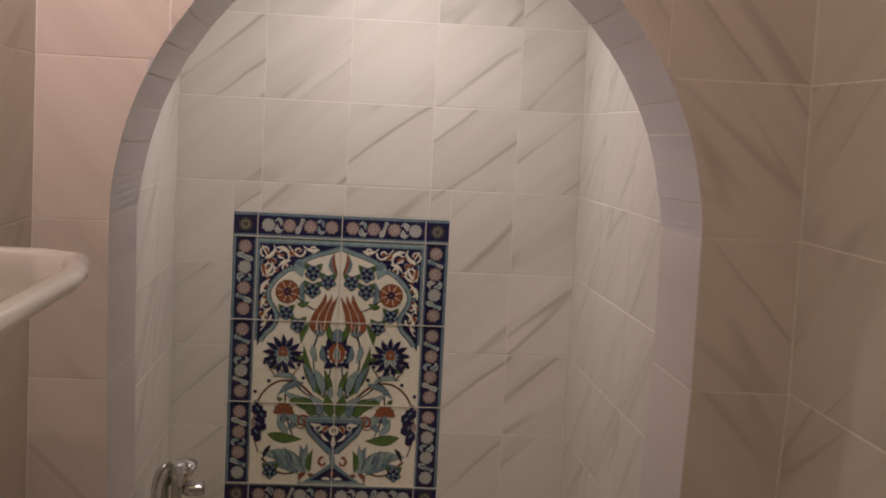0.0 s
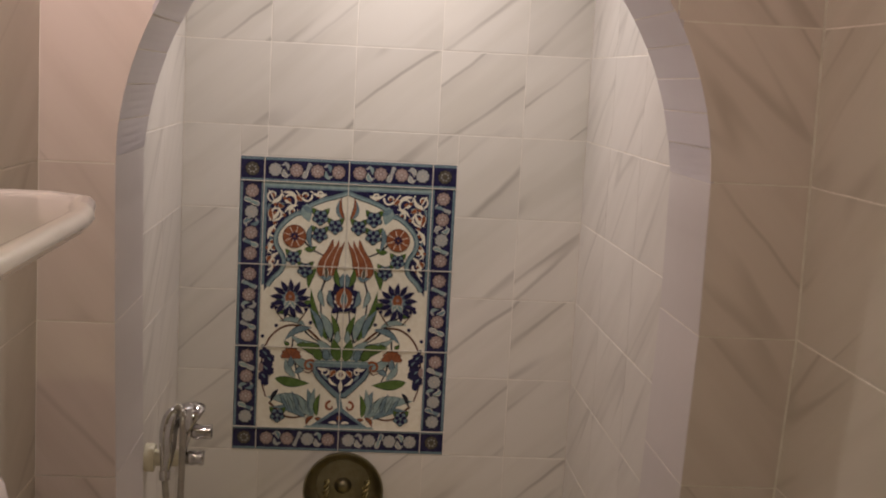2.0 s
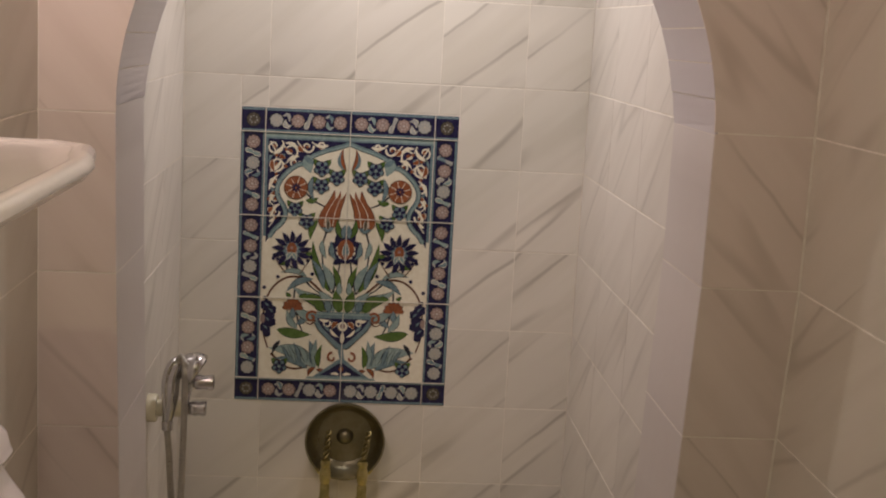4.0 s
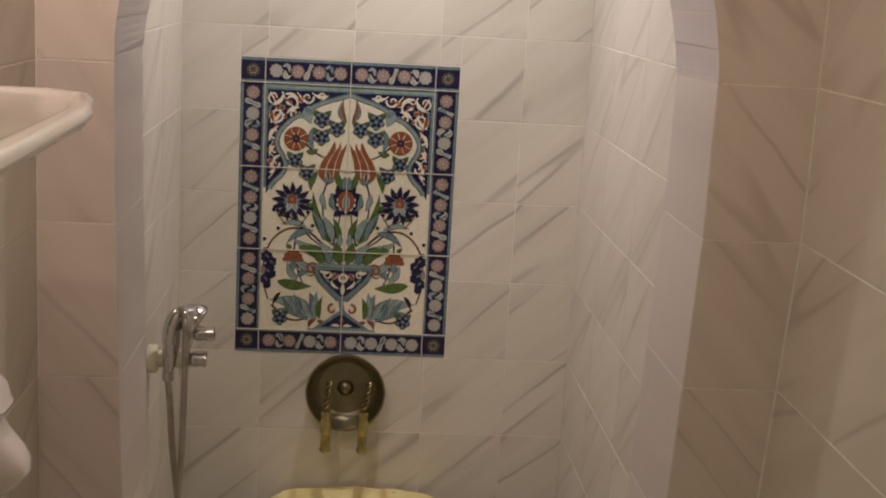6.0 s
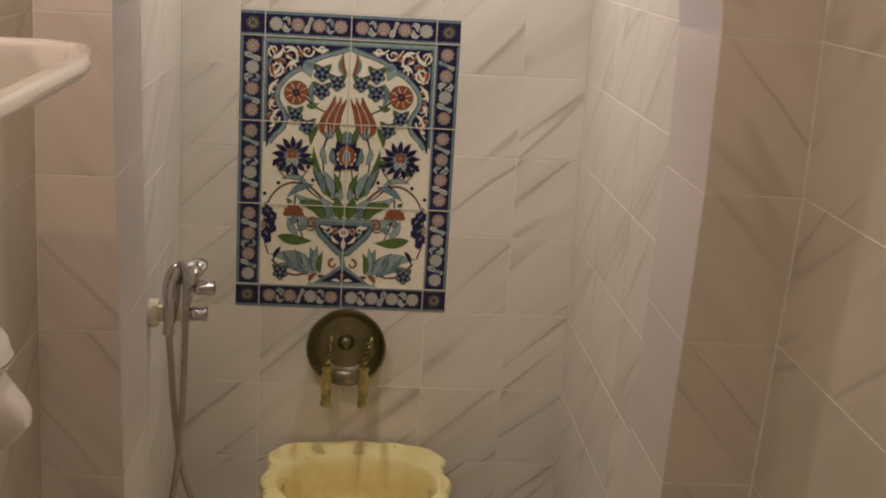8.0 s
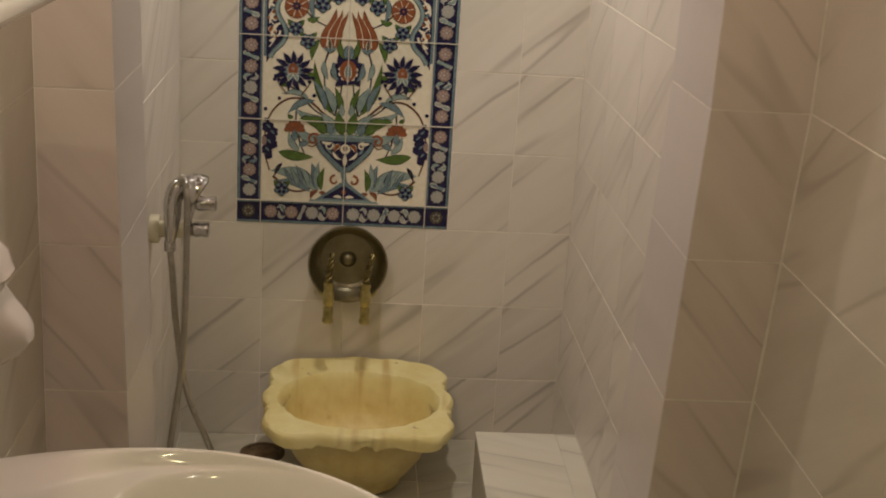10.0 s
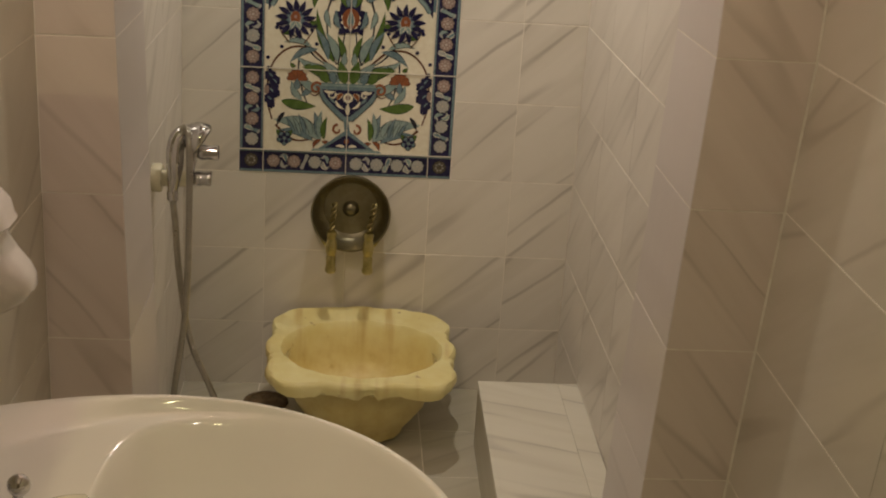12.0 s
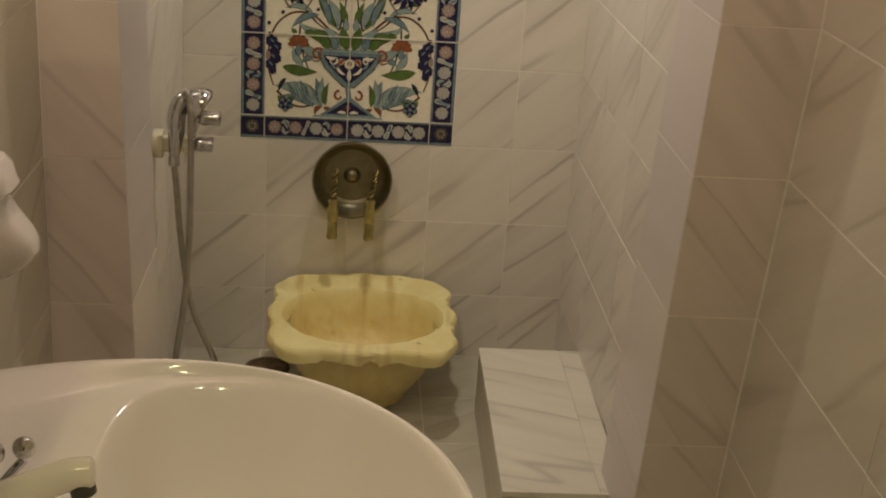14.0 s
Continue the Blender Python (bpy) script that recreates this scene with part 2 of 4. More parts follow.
def arch_line(grow=0.0, steps=40):
    """The opening's edge from the left foot over the crown to the right foot, as (x, z)."""
    pts = [(ARCH_L - grow + lean_left(z), z) for z in (0.0, 0.4, 0.8, 1.25)]
    pts += [arch_at(math.pi * i / steps, grow) for i in range(steps + 1)]
    for z in (1.1, 0.8, 0.4, 0.0):
        pts.append((ARCH_R + grow - lean(z), z))
    return pts


def arch_wall():
    bm = bmesh.new()
    edge = arch_line(0.0010, 80)
    outer = []
    for x, z in edge:
        if z < SPRING + 1e-6:
            outer.append((LEFT - 0.1 if x < ARCH_C else RIGHT + 0.1, z))
        else:
            t = (x - ARCH_C) / (ARCH_A + 0.0016)
            outer.append((ARCH_C + t * (ARCH_A + 0.3), CEIL) if abs(t) < 0.75 else (LEFT - 0.1 if t < 0 else RIGHT + 0.1, SPRING + (z - SPRING) * (CEIL - SPRING) / ((1 - 0.75 ** ARCH_N) ** (1 / ARCH_N) * (RISE + 0.0016))))
    front = [[(x, FRONT + T, z) for x, z in ring] for ring in (edge, outer)]
    back = [[(x, JAMB, z) for x, z in ring] for ring in (outer, edge)]
    loft(bm, [*front, *back, front[0]], closed=False)
    return thing("wall_arch", bm, M_GROUT, "wall pierced by a tiled round arch before the niche", "wall", kind="structure", smooth=False)


wall_arch = arch_wall()


# ---- stone basin, bench ----
KX, KY, KTOP = 0.053, -0.228, 0.217


def kurna_edge(grow, z, steps=120):
    """The scalloped outline of the stone basin's rim: three lobes a side, a waved front, a straight back."""
    ring = []
    for i in range(steps):
        a = 2 * math.pi * (i + 0.5) / steps
        c, s = math.cos(a), math.sin(a)
        n = 7.0
        r = (abs(c / 0.208) ** n + abs(s / 0.215) ** n) ** (-1 / n)
        x, y = r * c, r * s
        on_side = min(1.0, max(0.0, (abs(c) - 0.55) * 6))
        lobe = abs(math.sin(math.pi * (y - 0.072) / 0.146))
        x += math.copysign(0.026 * lobe ** 0.8 - 0.020 + 0.012 * (1 - (y / 0.21) ** 2), x) * on_side
        if y < -0.1:
            front = min(1.0, max(0.0, (-s - 0.6) * 6))
            y -= (0.012 * abs(math.cos(math.pi * x / 0.16)) ** 0.8 - 0.004) * front
        hang = 0.010 * abs(math.cos(math.pi * x / 0.15)) * min(1.0, max(0.0, (-s - 0.5) * 4)) if z < 0.192 else 0.0
        rise = 0.012 * max(0.0, 1 - (x / 0.2) ** 2) * min(1.0, max(0.0, (s - 0.6) * 5)) if z > 0.2 else 0.0
        ring.append((KX + x * (1 + grow / 0.22), KY + y * (1 + grow / 0.22), z - hang + rise))
    return ring


def stone_basin():
    bm = bmesh.new()
    steps = 120

    def oval(rx, ry, z, cy=KY - 0.002, n=2.3):
        out = []
        for i in range(steps):
            a = 2 * math.pi * (i + 0.5) / steps
            c, s = math.cos(a), math.sin(a)
            r = (abs(c) ** n + abs(s) ** n) ** (-1 / n)
            out.append((KX + 0.002 + rx * r * c, cy + ry * r * s, z))
        return out

    rings = [oval(0.07, 0.07, 0.004), oval(0.105, 0.10, 0.010), oval(0.110, 0.105, 0.026), oval(0.130, 0.122, 0.050), oval(0.158, 0.148, 0.09), oval(0.170, 0.160, 0.13), oval(0.172, 0.160, 0.187)]
    rings += [kurna_edge(-0.014, 0.187), kurna_edge(-0.003, 0.189), kurna_edge(0.0, 0.197), kurna_edge(0.0, 0.205), kurna_edge(-0.002, 0.2125), kurna_edge(-0.007, KTOP)]
    rings += [oval(0.190, 0.166, KTOP + 0.001, KY - 0.018, 2.05), oval(0.187, 0.163, KTOP - 0.003, KY - 0.018, 2.05), oval(0.182, 0.157, KTOP - 0.022, KY - 0.016, 2.05), oval(0.168, 0.142, 0.15, KY - 0.012, 2.05),
              oval(0.157, 0.131, 0.122, KY - 0.006, 2), oval(0.138, 0.112, 0.100, KY, 2), oval(0.110, 0.088, 0.084, KY, 2), oval(0.075, 0.06, 0.074, KY, 2), oval(0.012, 0.012, 0.070, KY, 2)]
    loft(bm, rings, True, True, True)
    for v in bm.verts:
        p = v.co.copy()
        v.co += Vector((1, 1, 0.7)) * 0.0030 * noise.noise(p * 20) + Vector((0, 0, 0.003)) * noise.noise(p * 55)
        # the underside of the lip is rough and nibbled
        if 0.17 < p.z < 0.199 and p.y < KY:
            v.co.z += 0.006 * noise.noise(Vector((p.x * 75, p.y * 75, 3.1)))
        # an old chip on the front of the lip
        if abs(p.x - 0.068) < 0.022 and p.y < KY - 0.17 and 0.165 < p.z < 0.199:
            v.co.z += 0.010 * (1 - abs(p.x - 0.068) / 0.022)
            v.co.y += 0.004
        v.co.z = max(v.co.z, 0.004)
        v.co.y = min(v.co.y, -T - 0.001)
    bm.verts.ensure_lookup_table()
    shaped = [v.co.copy() for v in bm.verts]
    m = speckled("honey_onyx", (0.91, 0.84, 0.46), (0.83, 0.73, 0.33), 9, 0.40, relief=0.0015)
    n = m.node_tree
    place = node(m, "ShaderNodeTexCoord").outputs["Object"]
    run = node(m, "ShaderNodeMapping", [("Vector", place)])
    run.inputs["Scale"].default_value = (26, 3, 2.0)
    streak = node(m, "ShaderNodeTexNoise", [("Vector", run.outputs[0])], in_Scale=1.0, in_Detail=3.0).outputs[0]
    plain = principled(m).inputs["Base Color"].links[0].from_socket
    stained = mix(m, ramp(m, streak, 0.52, 0.85), plain, (0.58, 0.40, 0.13))
    pits = node(m, "ShaderNodeTexNoise", [("Vector", place)], in_Scale=34.0, in_Detail=5.0).outputs[0]
    stained = mix(m, ramp(m, pits, 0.66, 0.78), stained, (0.42, 0.28, 0.11))
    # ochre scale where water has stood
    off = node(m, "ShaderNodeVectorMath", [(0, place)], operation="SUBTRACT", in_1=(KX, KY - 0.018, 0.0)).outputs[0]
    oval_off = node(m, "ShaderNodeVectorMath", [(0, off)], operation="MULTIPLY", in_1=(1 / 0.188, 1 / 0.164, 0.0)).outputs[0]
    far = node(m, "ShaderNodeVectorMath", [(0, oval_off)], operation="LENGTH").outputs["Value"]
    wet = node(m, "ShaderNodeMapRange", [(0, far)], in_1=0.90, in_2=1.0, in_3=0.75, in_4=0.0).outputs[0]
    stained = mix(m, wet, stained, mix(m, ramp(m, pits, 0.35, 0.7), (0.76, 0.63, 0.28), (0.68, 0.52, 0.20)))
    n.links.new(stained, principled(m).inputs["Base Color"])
    bm.free()
    ob = base("stone_basin", (0, 0, 0), "scalloped honey-yellow stone hammam basin, water-stained, on the niche floor", "basin")
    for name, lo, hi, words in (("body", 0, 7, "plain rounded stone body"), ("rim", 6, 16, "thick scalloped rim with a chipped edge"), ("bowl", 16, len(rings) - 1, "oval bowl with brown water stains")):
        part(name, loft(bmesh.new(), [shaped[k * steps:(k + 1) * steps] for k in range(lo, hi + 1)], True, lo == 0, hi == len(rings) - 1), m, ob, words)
    return ob


def bench():
    m = Matrix.Translation((0.330, -0.300, 0)) @ pose(0, 0, 0, 0, 0, -0.8)
    ob = base("marble_bench", (0, 0, 0), "low white marble block seat with slab top beside the stone basin", "bench")
    ob.matrix_world = m
    W, L, H = 0.240, 0.632, 0.166
    part("core", box(bmesh.new(), (0.006, -L + 0.006, 0), (W - 0.004, -0.006, H - 0.014)), M_GROUT, ob, smooth=False)
    part("side_slab", box(bmesh.new(), (0, -L + 0.004, 0.001), (0.009, -0.004, H - 0.0125), 0.0012, 1), M_FLOOR, ob, "grey marble side slab")
    part("front_slab", box(bmesh.new(), (0.010, -L, 0.001), (W - 0.004, -L + 0.009, H - 0.0125), 0.0012, 1), M_FLOOR, ob, "grey marble front slab")
    part("back_slab", box(bmesh.new(), (0.010, -0.009, 0.001), (W - 0.004, 0, H - 0.0125), 0.0012, 1), M_FLOOR, ob)
    for x0, x1, words in ((-0.001, 0.188, "streaked white marble top slab"), (0.1884, W - 0.003, "narrow white marble filler strip")):
        top = part("top_slab", box(bmesh.new(), (0, 0, 0), (x1 - x0, 0.012, L + 0.003), 0.0008, 1), M_SLAB, ob, words)
        top.matrix_basis = Matrix.Translation((x0, -L - 0.002, H)) @ pose(0, 0, 0, -90, 0, 0)
    return ob


stone_basin()
bench()


# ---- washbasin with its faucet, shelf ----
BX, BY = -0.170, -2.100
DECK_X, DECK_Y = 0.156, 0.272          # half axes of the bowl towards the deck


def wash_outline(scale, z, steps=80):
    ring = []
    for i in range(steps):
        a = 2 * math.pi * i / steps
        c, s = math.cos(a), math.sin(a)
        x = BX + (0.300 if c > 0 else 0.36) * c * scale
        ring.append((max(x, LEFT + 0.002 + (1 - scale) * 0.3), BY + 0.302 * s * scale, z))
    return ring


def washbasin():
    ob = base("washbasin", (0, 0, 0), "large round white porcelain washbasin fixed to the side wall", "washbasin")
    steps, mid = 120, Vector((-0.066, BY, 0))
    rings = [wash_outline(k, z, steps) for k, z in ((0.30, 0.66), (0.55, 0.672), (0.82, 0.715), (0.95, 0.78), (0.985, 0.815), (0.998, 0.830), (1.0, 0.838), (0.996, 0.8455), (0.985, 0.8495))]
    lip = [Vector((x, y, 0)) for x, y, _ in wash_outline(0.970, 0.0, steps)]

    def deck(p):
        """1 towards the wall, where a deck lies between lip and bowl; 0 where the lip rolls straight into the bowl."""
        way = (p - mid).normalized()
        u = min(1.0, max(0.0, (0.25 - way.x) / 0.60))
        return u * u * (3 - 2 * u)

    def edge(p):
        """The bowl's edge, as a share of the way from its middle to the lip."""
        way = (p - mid).normalized()
        r = (abs(way.x / DECK_X) ** 4.6 + abs(way.y / DECK_Y) ** 4.6) ** (-1 / 4.6)
        w = deck(p)
        return min(0.955, r / (p - mid).length) * w + 0.955 * (1 - w)

    def surface(p, q, z):
        out = mid.lerp(p, q)
        return (out.x, out.y, z)

    for u in (1.0, 0.95, 0.88, 0.80, 0.72, 0.64, 0.56, 0.40, 0.20, 0.06):
        row = []
        for p in lip:
            e, w = edge(p), deck(p)
            rise = min(1.0, max(0.0, (u - 0.52) / 0.48))
            low, rolled = 0.8375 + 0.0125 * rise * rise * (3 - 2 * rise), 0.850 - 0.007 * (1 - u) ** 1.6
            row.append(surface(p, e + (1 - e) * u, low * w + rolled * (1 - w)))
        rings.append(row)
    for k in (1.0, 0.985, 0.97, 0.95, 0.925, 0.89, 0.84, 0.78, 0.70, 0.60, 0.48, 0.34, 0.18, 0.06):
        row = []
        for p in lip:
            w = deck(p)
            top = 0.8375 * w + 0.843 * (1 - w)
            height = w * 0.5 * (1 - math.cos(math.pi * k ** 4.8)) + (1 - w) * k ** 1.8
            row.append(surface(p, edge(p) * k, 0.692 + (top - 0.692) * height))
        rings.append(row)
    part("basin", loft(bmesh.new(), rings, True, True, True), M_CERAMIC, ob)
    drain = Matrix.Translation((-0.070, BY, 0.693))
    part("drain", lathe(bmesh.new(), [(0.001, 0), (0.02, 0), (0.021, 0.002), (0.012, 0.0035), (0.001, 0.003)], drain), M_CHROME, ob, "chrome drain")
    part("pedestal", lathe(bmesh.new(), [(0.12, 0), (0.115, 0.02), (0.085, 0.1), (0.075, 0.4), (0.09, 0.6), (0.12, 0.675)], Matrix.Translation((-0.24, BY, 0))), M_CERAMIC, ob)
    return ob


def faucet():
    ob = base("basin_faucet", (-0.372, -2.108, 0.836), "ivory faucet with chrome ball handles on the washbasin deck", "faucet")
    part("escutcheon", lathe(bmesh.new(), [(0.03, -0.003), (0.03, 0.004), (0.024, 0.009), (0.02, 0.012)]), M_CHROME, ob, "chrome base ring")
    path = spline([(0.0, -0.008, 0.006), (0.03, -0.004, 0.010), (0.065, 0.0, 0.015), (0.110, 0.008, 0.031), (0.150, 0.014, 0.046), (0.173, 0.017, 0.048)], 8)
    part("spout", tube(bmesh.new(), path, lambda t: 0.0165 - 0.003 * t - (0.003 if t > 0.985 else 0), 18), M_SPOUT, ob, "thick ivory-white spout")
    tip = Matrix.Translation((0.164, 0.012, 0.036)) @ pose(0, 0, 0, 0, 170, 0)
    part("aerator", lathe(bmesh.new(), [(0.009, -0.006), (0.0108, -0.002), (0.0108, 0.005), (0.008, 0.006)], tip), M_DARK, ob, "dark aerator ring")
    for x, y in ((0.083, 0.045), (0.106, 0.056)):
        stem = part("handle", tube(bmesh.new(), spline([(x - 0.03, y - 0.006, 0.0), (x - 0.012, y - 0.002, 0.022), (x, y, 0.036)], 6), 0.0042, 10), M_CHROME, ob, "chrome handle stem")
        part("ball", lathe(bmesh.new(), [(0.0003 + 0.0098 * math.sin(math.pi * k / 10), -0.0098 * math.cos(math.pi * k / 10)) for k in range(11)], Matrix.Translation((x, y, 0.047))), M_CHROME, stem, "chrome ball")
    return ob


def shelf():
    """A porcelain ledge: plan outline with cut corners, raised rounded lip, recessed top."""
    ob = base("porcelain_shelf", (LEFT, -2.03, 1.300), "white porcelain shelf with raised rounded lip on the side wall", "shelf")

    def plan(inset, z):
        hl, d, c = 0.485 - inset, 0.202 - inset, 0.085
        corner = [(0.001, hl), (d - c * 0.75, hl), (d - c * 0.30, hl - c * 0.35), (d - 0.012, hl - c * 1.3), (d - 0.004, hl - c * 1.7), (d, hl - c * 2.3), (d, 0.0)]
        pts = [Vector((x, y, z)) for x, y in corner]
        return pts + [Vector((p.x, -p.y, z)) for p in reversed(pts[:-1])]

    rings = [plan(0.05, 0.004), plan(0.02, 0.006), plan(0.006, 0.012), plan(0.0, 0.020), plan(0.001, 0.027), plan(0.006, 0.033), plan(0.013, 0.035), plan(0.020, 0.033), plan(0.026, 0.029), plan(0.027, 0.020)]
    part("lip", loft(bmesh.new(), rings, True, True, False), M_CERAMIC, ob)
    part("tray", loft(bmesh.new(), [plan(0.0215, 0.018), plan(0.0215, 0.0312), plan(0.030, 0.0304), plan(0.045, 0.030)], True, True, True), M_CERAMIC, ob)
    return ob


def soap_dish():
    """A wall dish: back plate with a rounded head and a scooped tray."""
    ob = base("soap_dish", (LEFT - 0.003, -1.40, 0.816), "white porcelain soap dish with scooped tray on the side wall", "soap dish")
    bm = bmesh.new()
    rings = []
    for z, out, half in ((0.118, 0.004, 0.030), (0.116, 0.016, 0.042), (0.105, 0.026, 0.048), (0.088, 0.030, 0.050), (0.080, 0.034, 0.05), (0.074, 0.028, 0.05)):
        rings.append([(out * math.sqrt(max(0, 1 - (k / 8) ** 4)) + 0.001, half * k / 8, z) for k in range(-8, 9)])
    part("head", loft(bm, rings, False), M_CERAMIC, ob)
    bm = bmesh.new()
    rings = []
    for z, out in ((0.074, 0.018), (0.055, 0.024), (0.037, 0.036), (0.020, 0.050), (0.006, 0.058), (-0.010, 0.059), (-0.024, 0.050), (-0.034, 0.034), (-0.038, 0.008)):
        rings.append([(out * (1 - abs(k / 8) ** 3) + 0.001, (0.05 + 0.012 * math.sin(max(0, 0.07 - z) * 20)) * k / 8, z) for k in range(-8, 9)])
    part("tray", loft(bm, rings, False), M_CERAMIC, ob)
    return ob


washbasin()
faucet()
shelf()
soap_dish()


# ---- taps with the hammam bowl ----
def tap(x, turned):
    ob = base("brass_tap", (x, -0.006, 0.455), "worn brass wall tap with twisted upright handle", "tap", "taps over the stone basin")
    turn = pose(0, 0, 0, 90, 0, 0)
    part("flange", lathe(bmesh.new(), [(0.030, 0), (0.030, 0.004), (0.022, 0.009), (0.014, 0.012)], Matrix.Translation((0, 0.004, -0.045)) @ turn), M_BRASS, ob)
    part("stem", tube(bmesh.new(), spline([(0, 0, -0.045), (0, -0.03, -0.045), (0, -0.075, -0.044), (0, -0.088, -0.046)], 6), 0.0095, 14), M_BRASS, ob)
    body = [(0.006, 0.03), (0.011, 0.028), (0.013, 0.020), (0.010, 0.012), (0.0125, 0.004), (0.014, -0.010), (0.0125, -0.026), (0.010, -0.030), (0.012, -0.036), (0.0115, -0.060), (0.0135, -0.064), (0.0135, -0.072), (0.010, -0.076), (0.009, -0.070)]
    part("spout", lathe(bmesh.new(), body, Matrix.Translation((0, -0.092, -0.03)), 20), M_BRASS, ob)
    bm = bmesh.new()
    for s in (0, math.pi):
        path = [Vector((turned * k / 40 + 0.0045 * math.cos(s + k * 0.42), -0.092 + 0.0045 * math.sin(s + k * 0.42), 0.0 + 0.072 * k / 40)) for k in range(41)]
        tube(bm, path, lambda t: 0.0042 - 0.0016 * t, 8)
    part("handle", bm, M_OLD_BRASS, ob, "dark twisted brass handle")
    return ob


def hammam_bowl():
    ob = base("hammam_bowl", (0.017, -0.012, 0.488), "tarnished copper hammam bowl with centre boss leaning on the taps", "bowl")
    m = pose(0, 0, 0, 90, 0, 0)
    out = [(0.001, 0.0), (0.070, 0.0), (0.086, 0.008), (0.096, 0.028), (0.0985, 0.046), (0.1015, 0.050), (0.1015, 0.053), (0.097, 0.053)]
    inn = [(0.0965, 0.048), (0.091, 0.034), (0.085, 0.022), (0.0800, 0.013), (0.0740, 0.008), (0.0705, 0.0050), (0.069, 0.0038), (0.0675, 0.0048), (0.045, 0.0050), (0.030, 0.0048), (0.022, 0.0055), (0.019, 0.008), (0.016, 0.014), (0.009, 0.0185), (0.001, 0.020)]
    part("bowl", lathe(bmesh.new(), [(r * 0.955, h) for r, h in out + inn], m, 64), M_BOWL, ob)
    return ob


for x, turned in ((-0.027, 0.005), (0.062, 0.012)):
    tap(x, turned)
hammam_bowl()


# ---- hand shower ----
def shower_mixer():
    ob = base("shower_mixer", (AL, -0.470, 0.684), "chrome shower mixer with ivory wall mount and two knobs", "shower mixer")
    turn = pose(0, 0, 0, 0, 90, 0)
    part("wall_mount", lathe(bmesh.new(), [(0.028, 0), (0.0295, 0.003), (0.0295, 0.016), (0.027, 0.020)], turn), M_IVORY, ob, "ivory wall mount")
    part("bar", lathe(bmesh.new(), [(0.017, 0.018), (0.017, 0.070), (0.017, 0.074)], turn), M_IVORY, ob, "ivory bar")
    part("collar", lathe(bmesh.new(), [(0.012, 0.072), (0.013, 0.080), (0.013, 0.088), (0.01, 0.092)], turn), M_CHROME, ob)
    for dz, dy, x0, x1 in ((0.002, 0.0, 0.084, 0.120), (0.056, 0.006, 0.092, 0.134)):
        m = Matrix.Translation((0, dy, dz)) @ turn
        part("knob", lathe(bmesh.new(), [(0.008, x0 - 0.02), (0.009, x0), (0.0155, x0 + 0.004), (0.0165, x0 + 0.012), (0.0145, x0 + 0.022), (0.0165, x1 - 0.006), (0.0155, x1 - 0.001), (0.012, x1)], m, 18), M_CHROME, ob, "chrome knob")
    part("riser", tube(bmesh.new(), spline([(0.075, 0, 0.0), (0.078, 0.004, 0.03), (0.088, 0.006, 0.056)], 6), 0.009, 12), M_CHROME, ob)
    return ob


def hand_shower():
    ob = base("hand_shower", (AL + 0.045, -0.480, 0.684), "chrome hand shower hanging on its mount with looped steel hose", "hand shower")
    path = spline([(-0.002, -0.008, -0.022), (0.003, -0.014, 0.025), (0.005, -0.014, 0.068), (0.014, -0.008, 0.098), (0.036, 0.0, 0.106)], 10)
    grip = tube(bmesh.new(), path, lambda t: 0.0095 + 0.0088 * math.sin(math.pi * min(1, t * 1.05)) ** 0.9, 24)
    grip.verts.ensure_lookup_table()
    for r in range(len(path)):
        row = [grip.verts[r * 24 + j] for j in range(24)]
        mid = sum((v.co for v in row), Vector()) / 24
        for j, v in enumerate(row):
            v.co = mid + (v.co - mid) * (1.0 if j % 4 < 2 else 0.82)
    part("handle", grip, M_CHROME, ob, "ribbed chrome handle")
    part("ferrule", lathe(bmesh.new(), [(0.009, -0.022), (0.0115, -0.02), (0.0115, -0.004), (0.0095, 0.0)], Matrix.Translation((-0.002, -0.008, -0.020))), M_CHROME, ob)
    head = Matrix.Translation((0.040, 0.006, 0.094)) @ pose(0, 0, 0, 0, 125, 0)
    part("head", lathe(bmesh.new(), [(0.009, -0.024), (0.020, -0.016), (0.032, -0.002), (0.0365, 0.012), (0.0355, 0.018), (0.029, 0.022), (0.002, 0.023)], head, 24), M_CHROME, ob, "round chrome spray head")

    def hose(points):
        path = spline(points, 40)
        long = sum((b - a).length for a, b in zip(path, path[1:]))
        return tube(bmesh.new(), path, lambda t: 0.0068 + 0.0003 * math.sin(t * long / 0.004 * 6.283), 10)

    part("hose", hose([(-0.002, -0.008, -0.038), (0.003, -0.006, -0.10), (0.008, -0.005, -0.186), (0.021, -0.004, -0.300), (0.031, -0.004, -0.352), (0.045, -0.002, -0.398), (0.077, 0.0, -0.478), (0.106, 0.03, -0.59), (0.10, 0.08, -0.672)]), M_HOSE, ob, "ribbed steel hose")
    part("hose", hose([(0.016, -0.012, 0.098), (0.025, -0.020, 0.118), (0.033, -0.023, 0.095), (0.034, -0.022, 0.027), (0.032, -0.020, -0.082), (0.029, -0.018, -0.194), (0.022, -0.017, -0.296), (0.012, -0.016, -0.375), (-0.002, -0.014, -0.472), (-0.010, 0.01, -0.56), (0.02, 0.05, -0.672)]), M_HOSE, ob, "ribbed steel hose")
    return ob


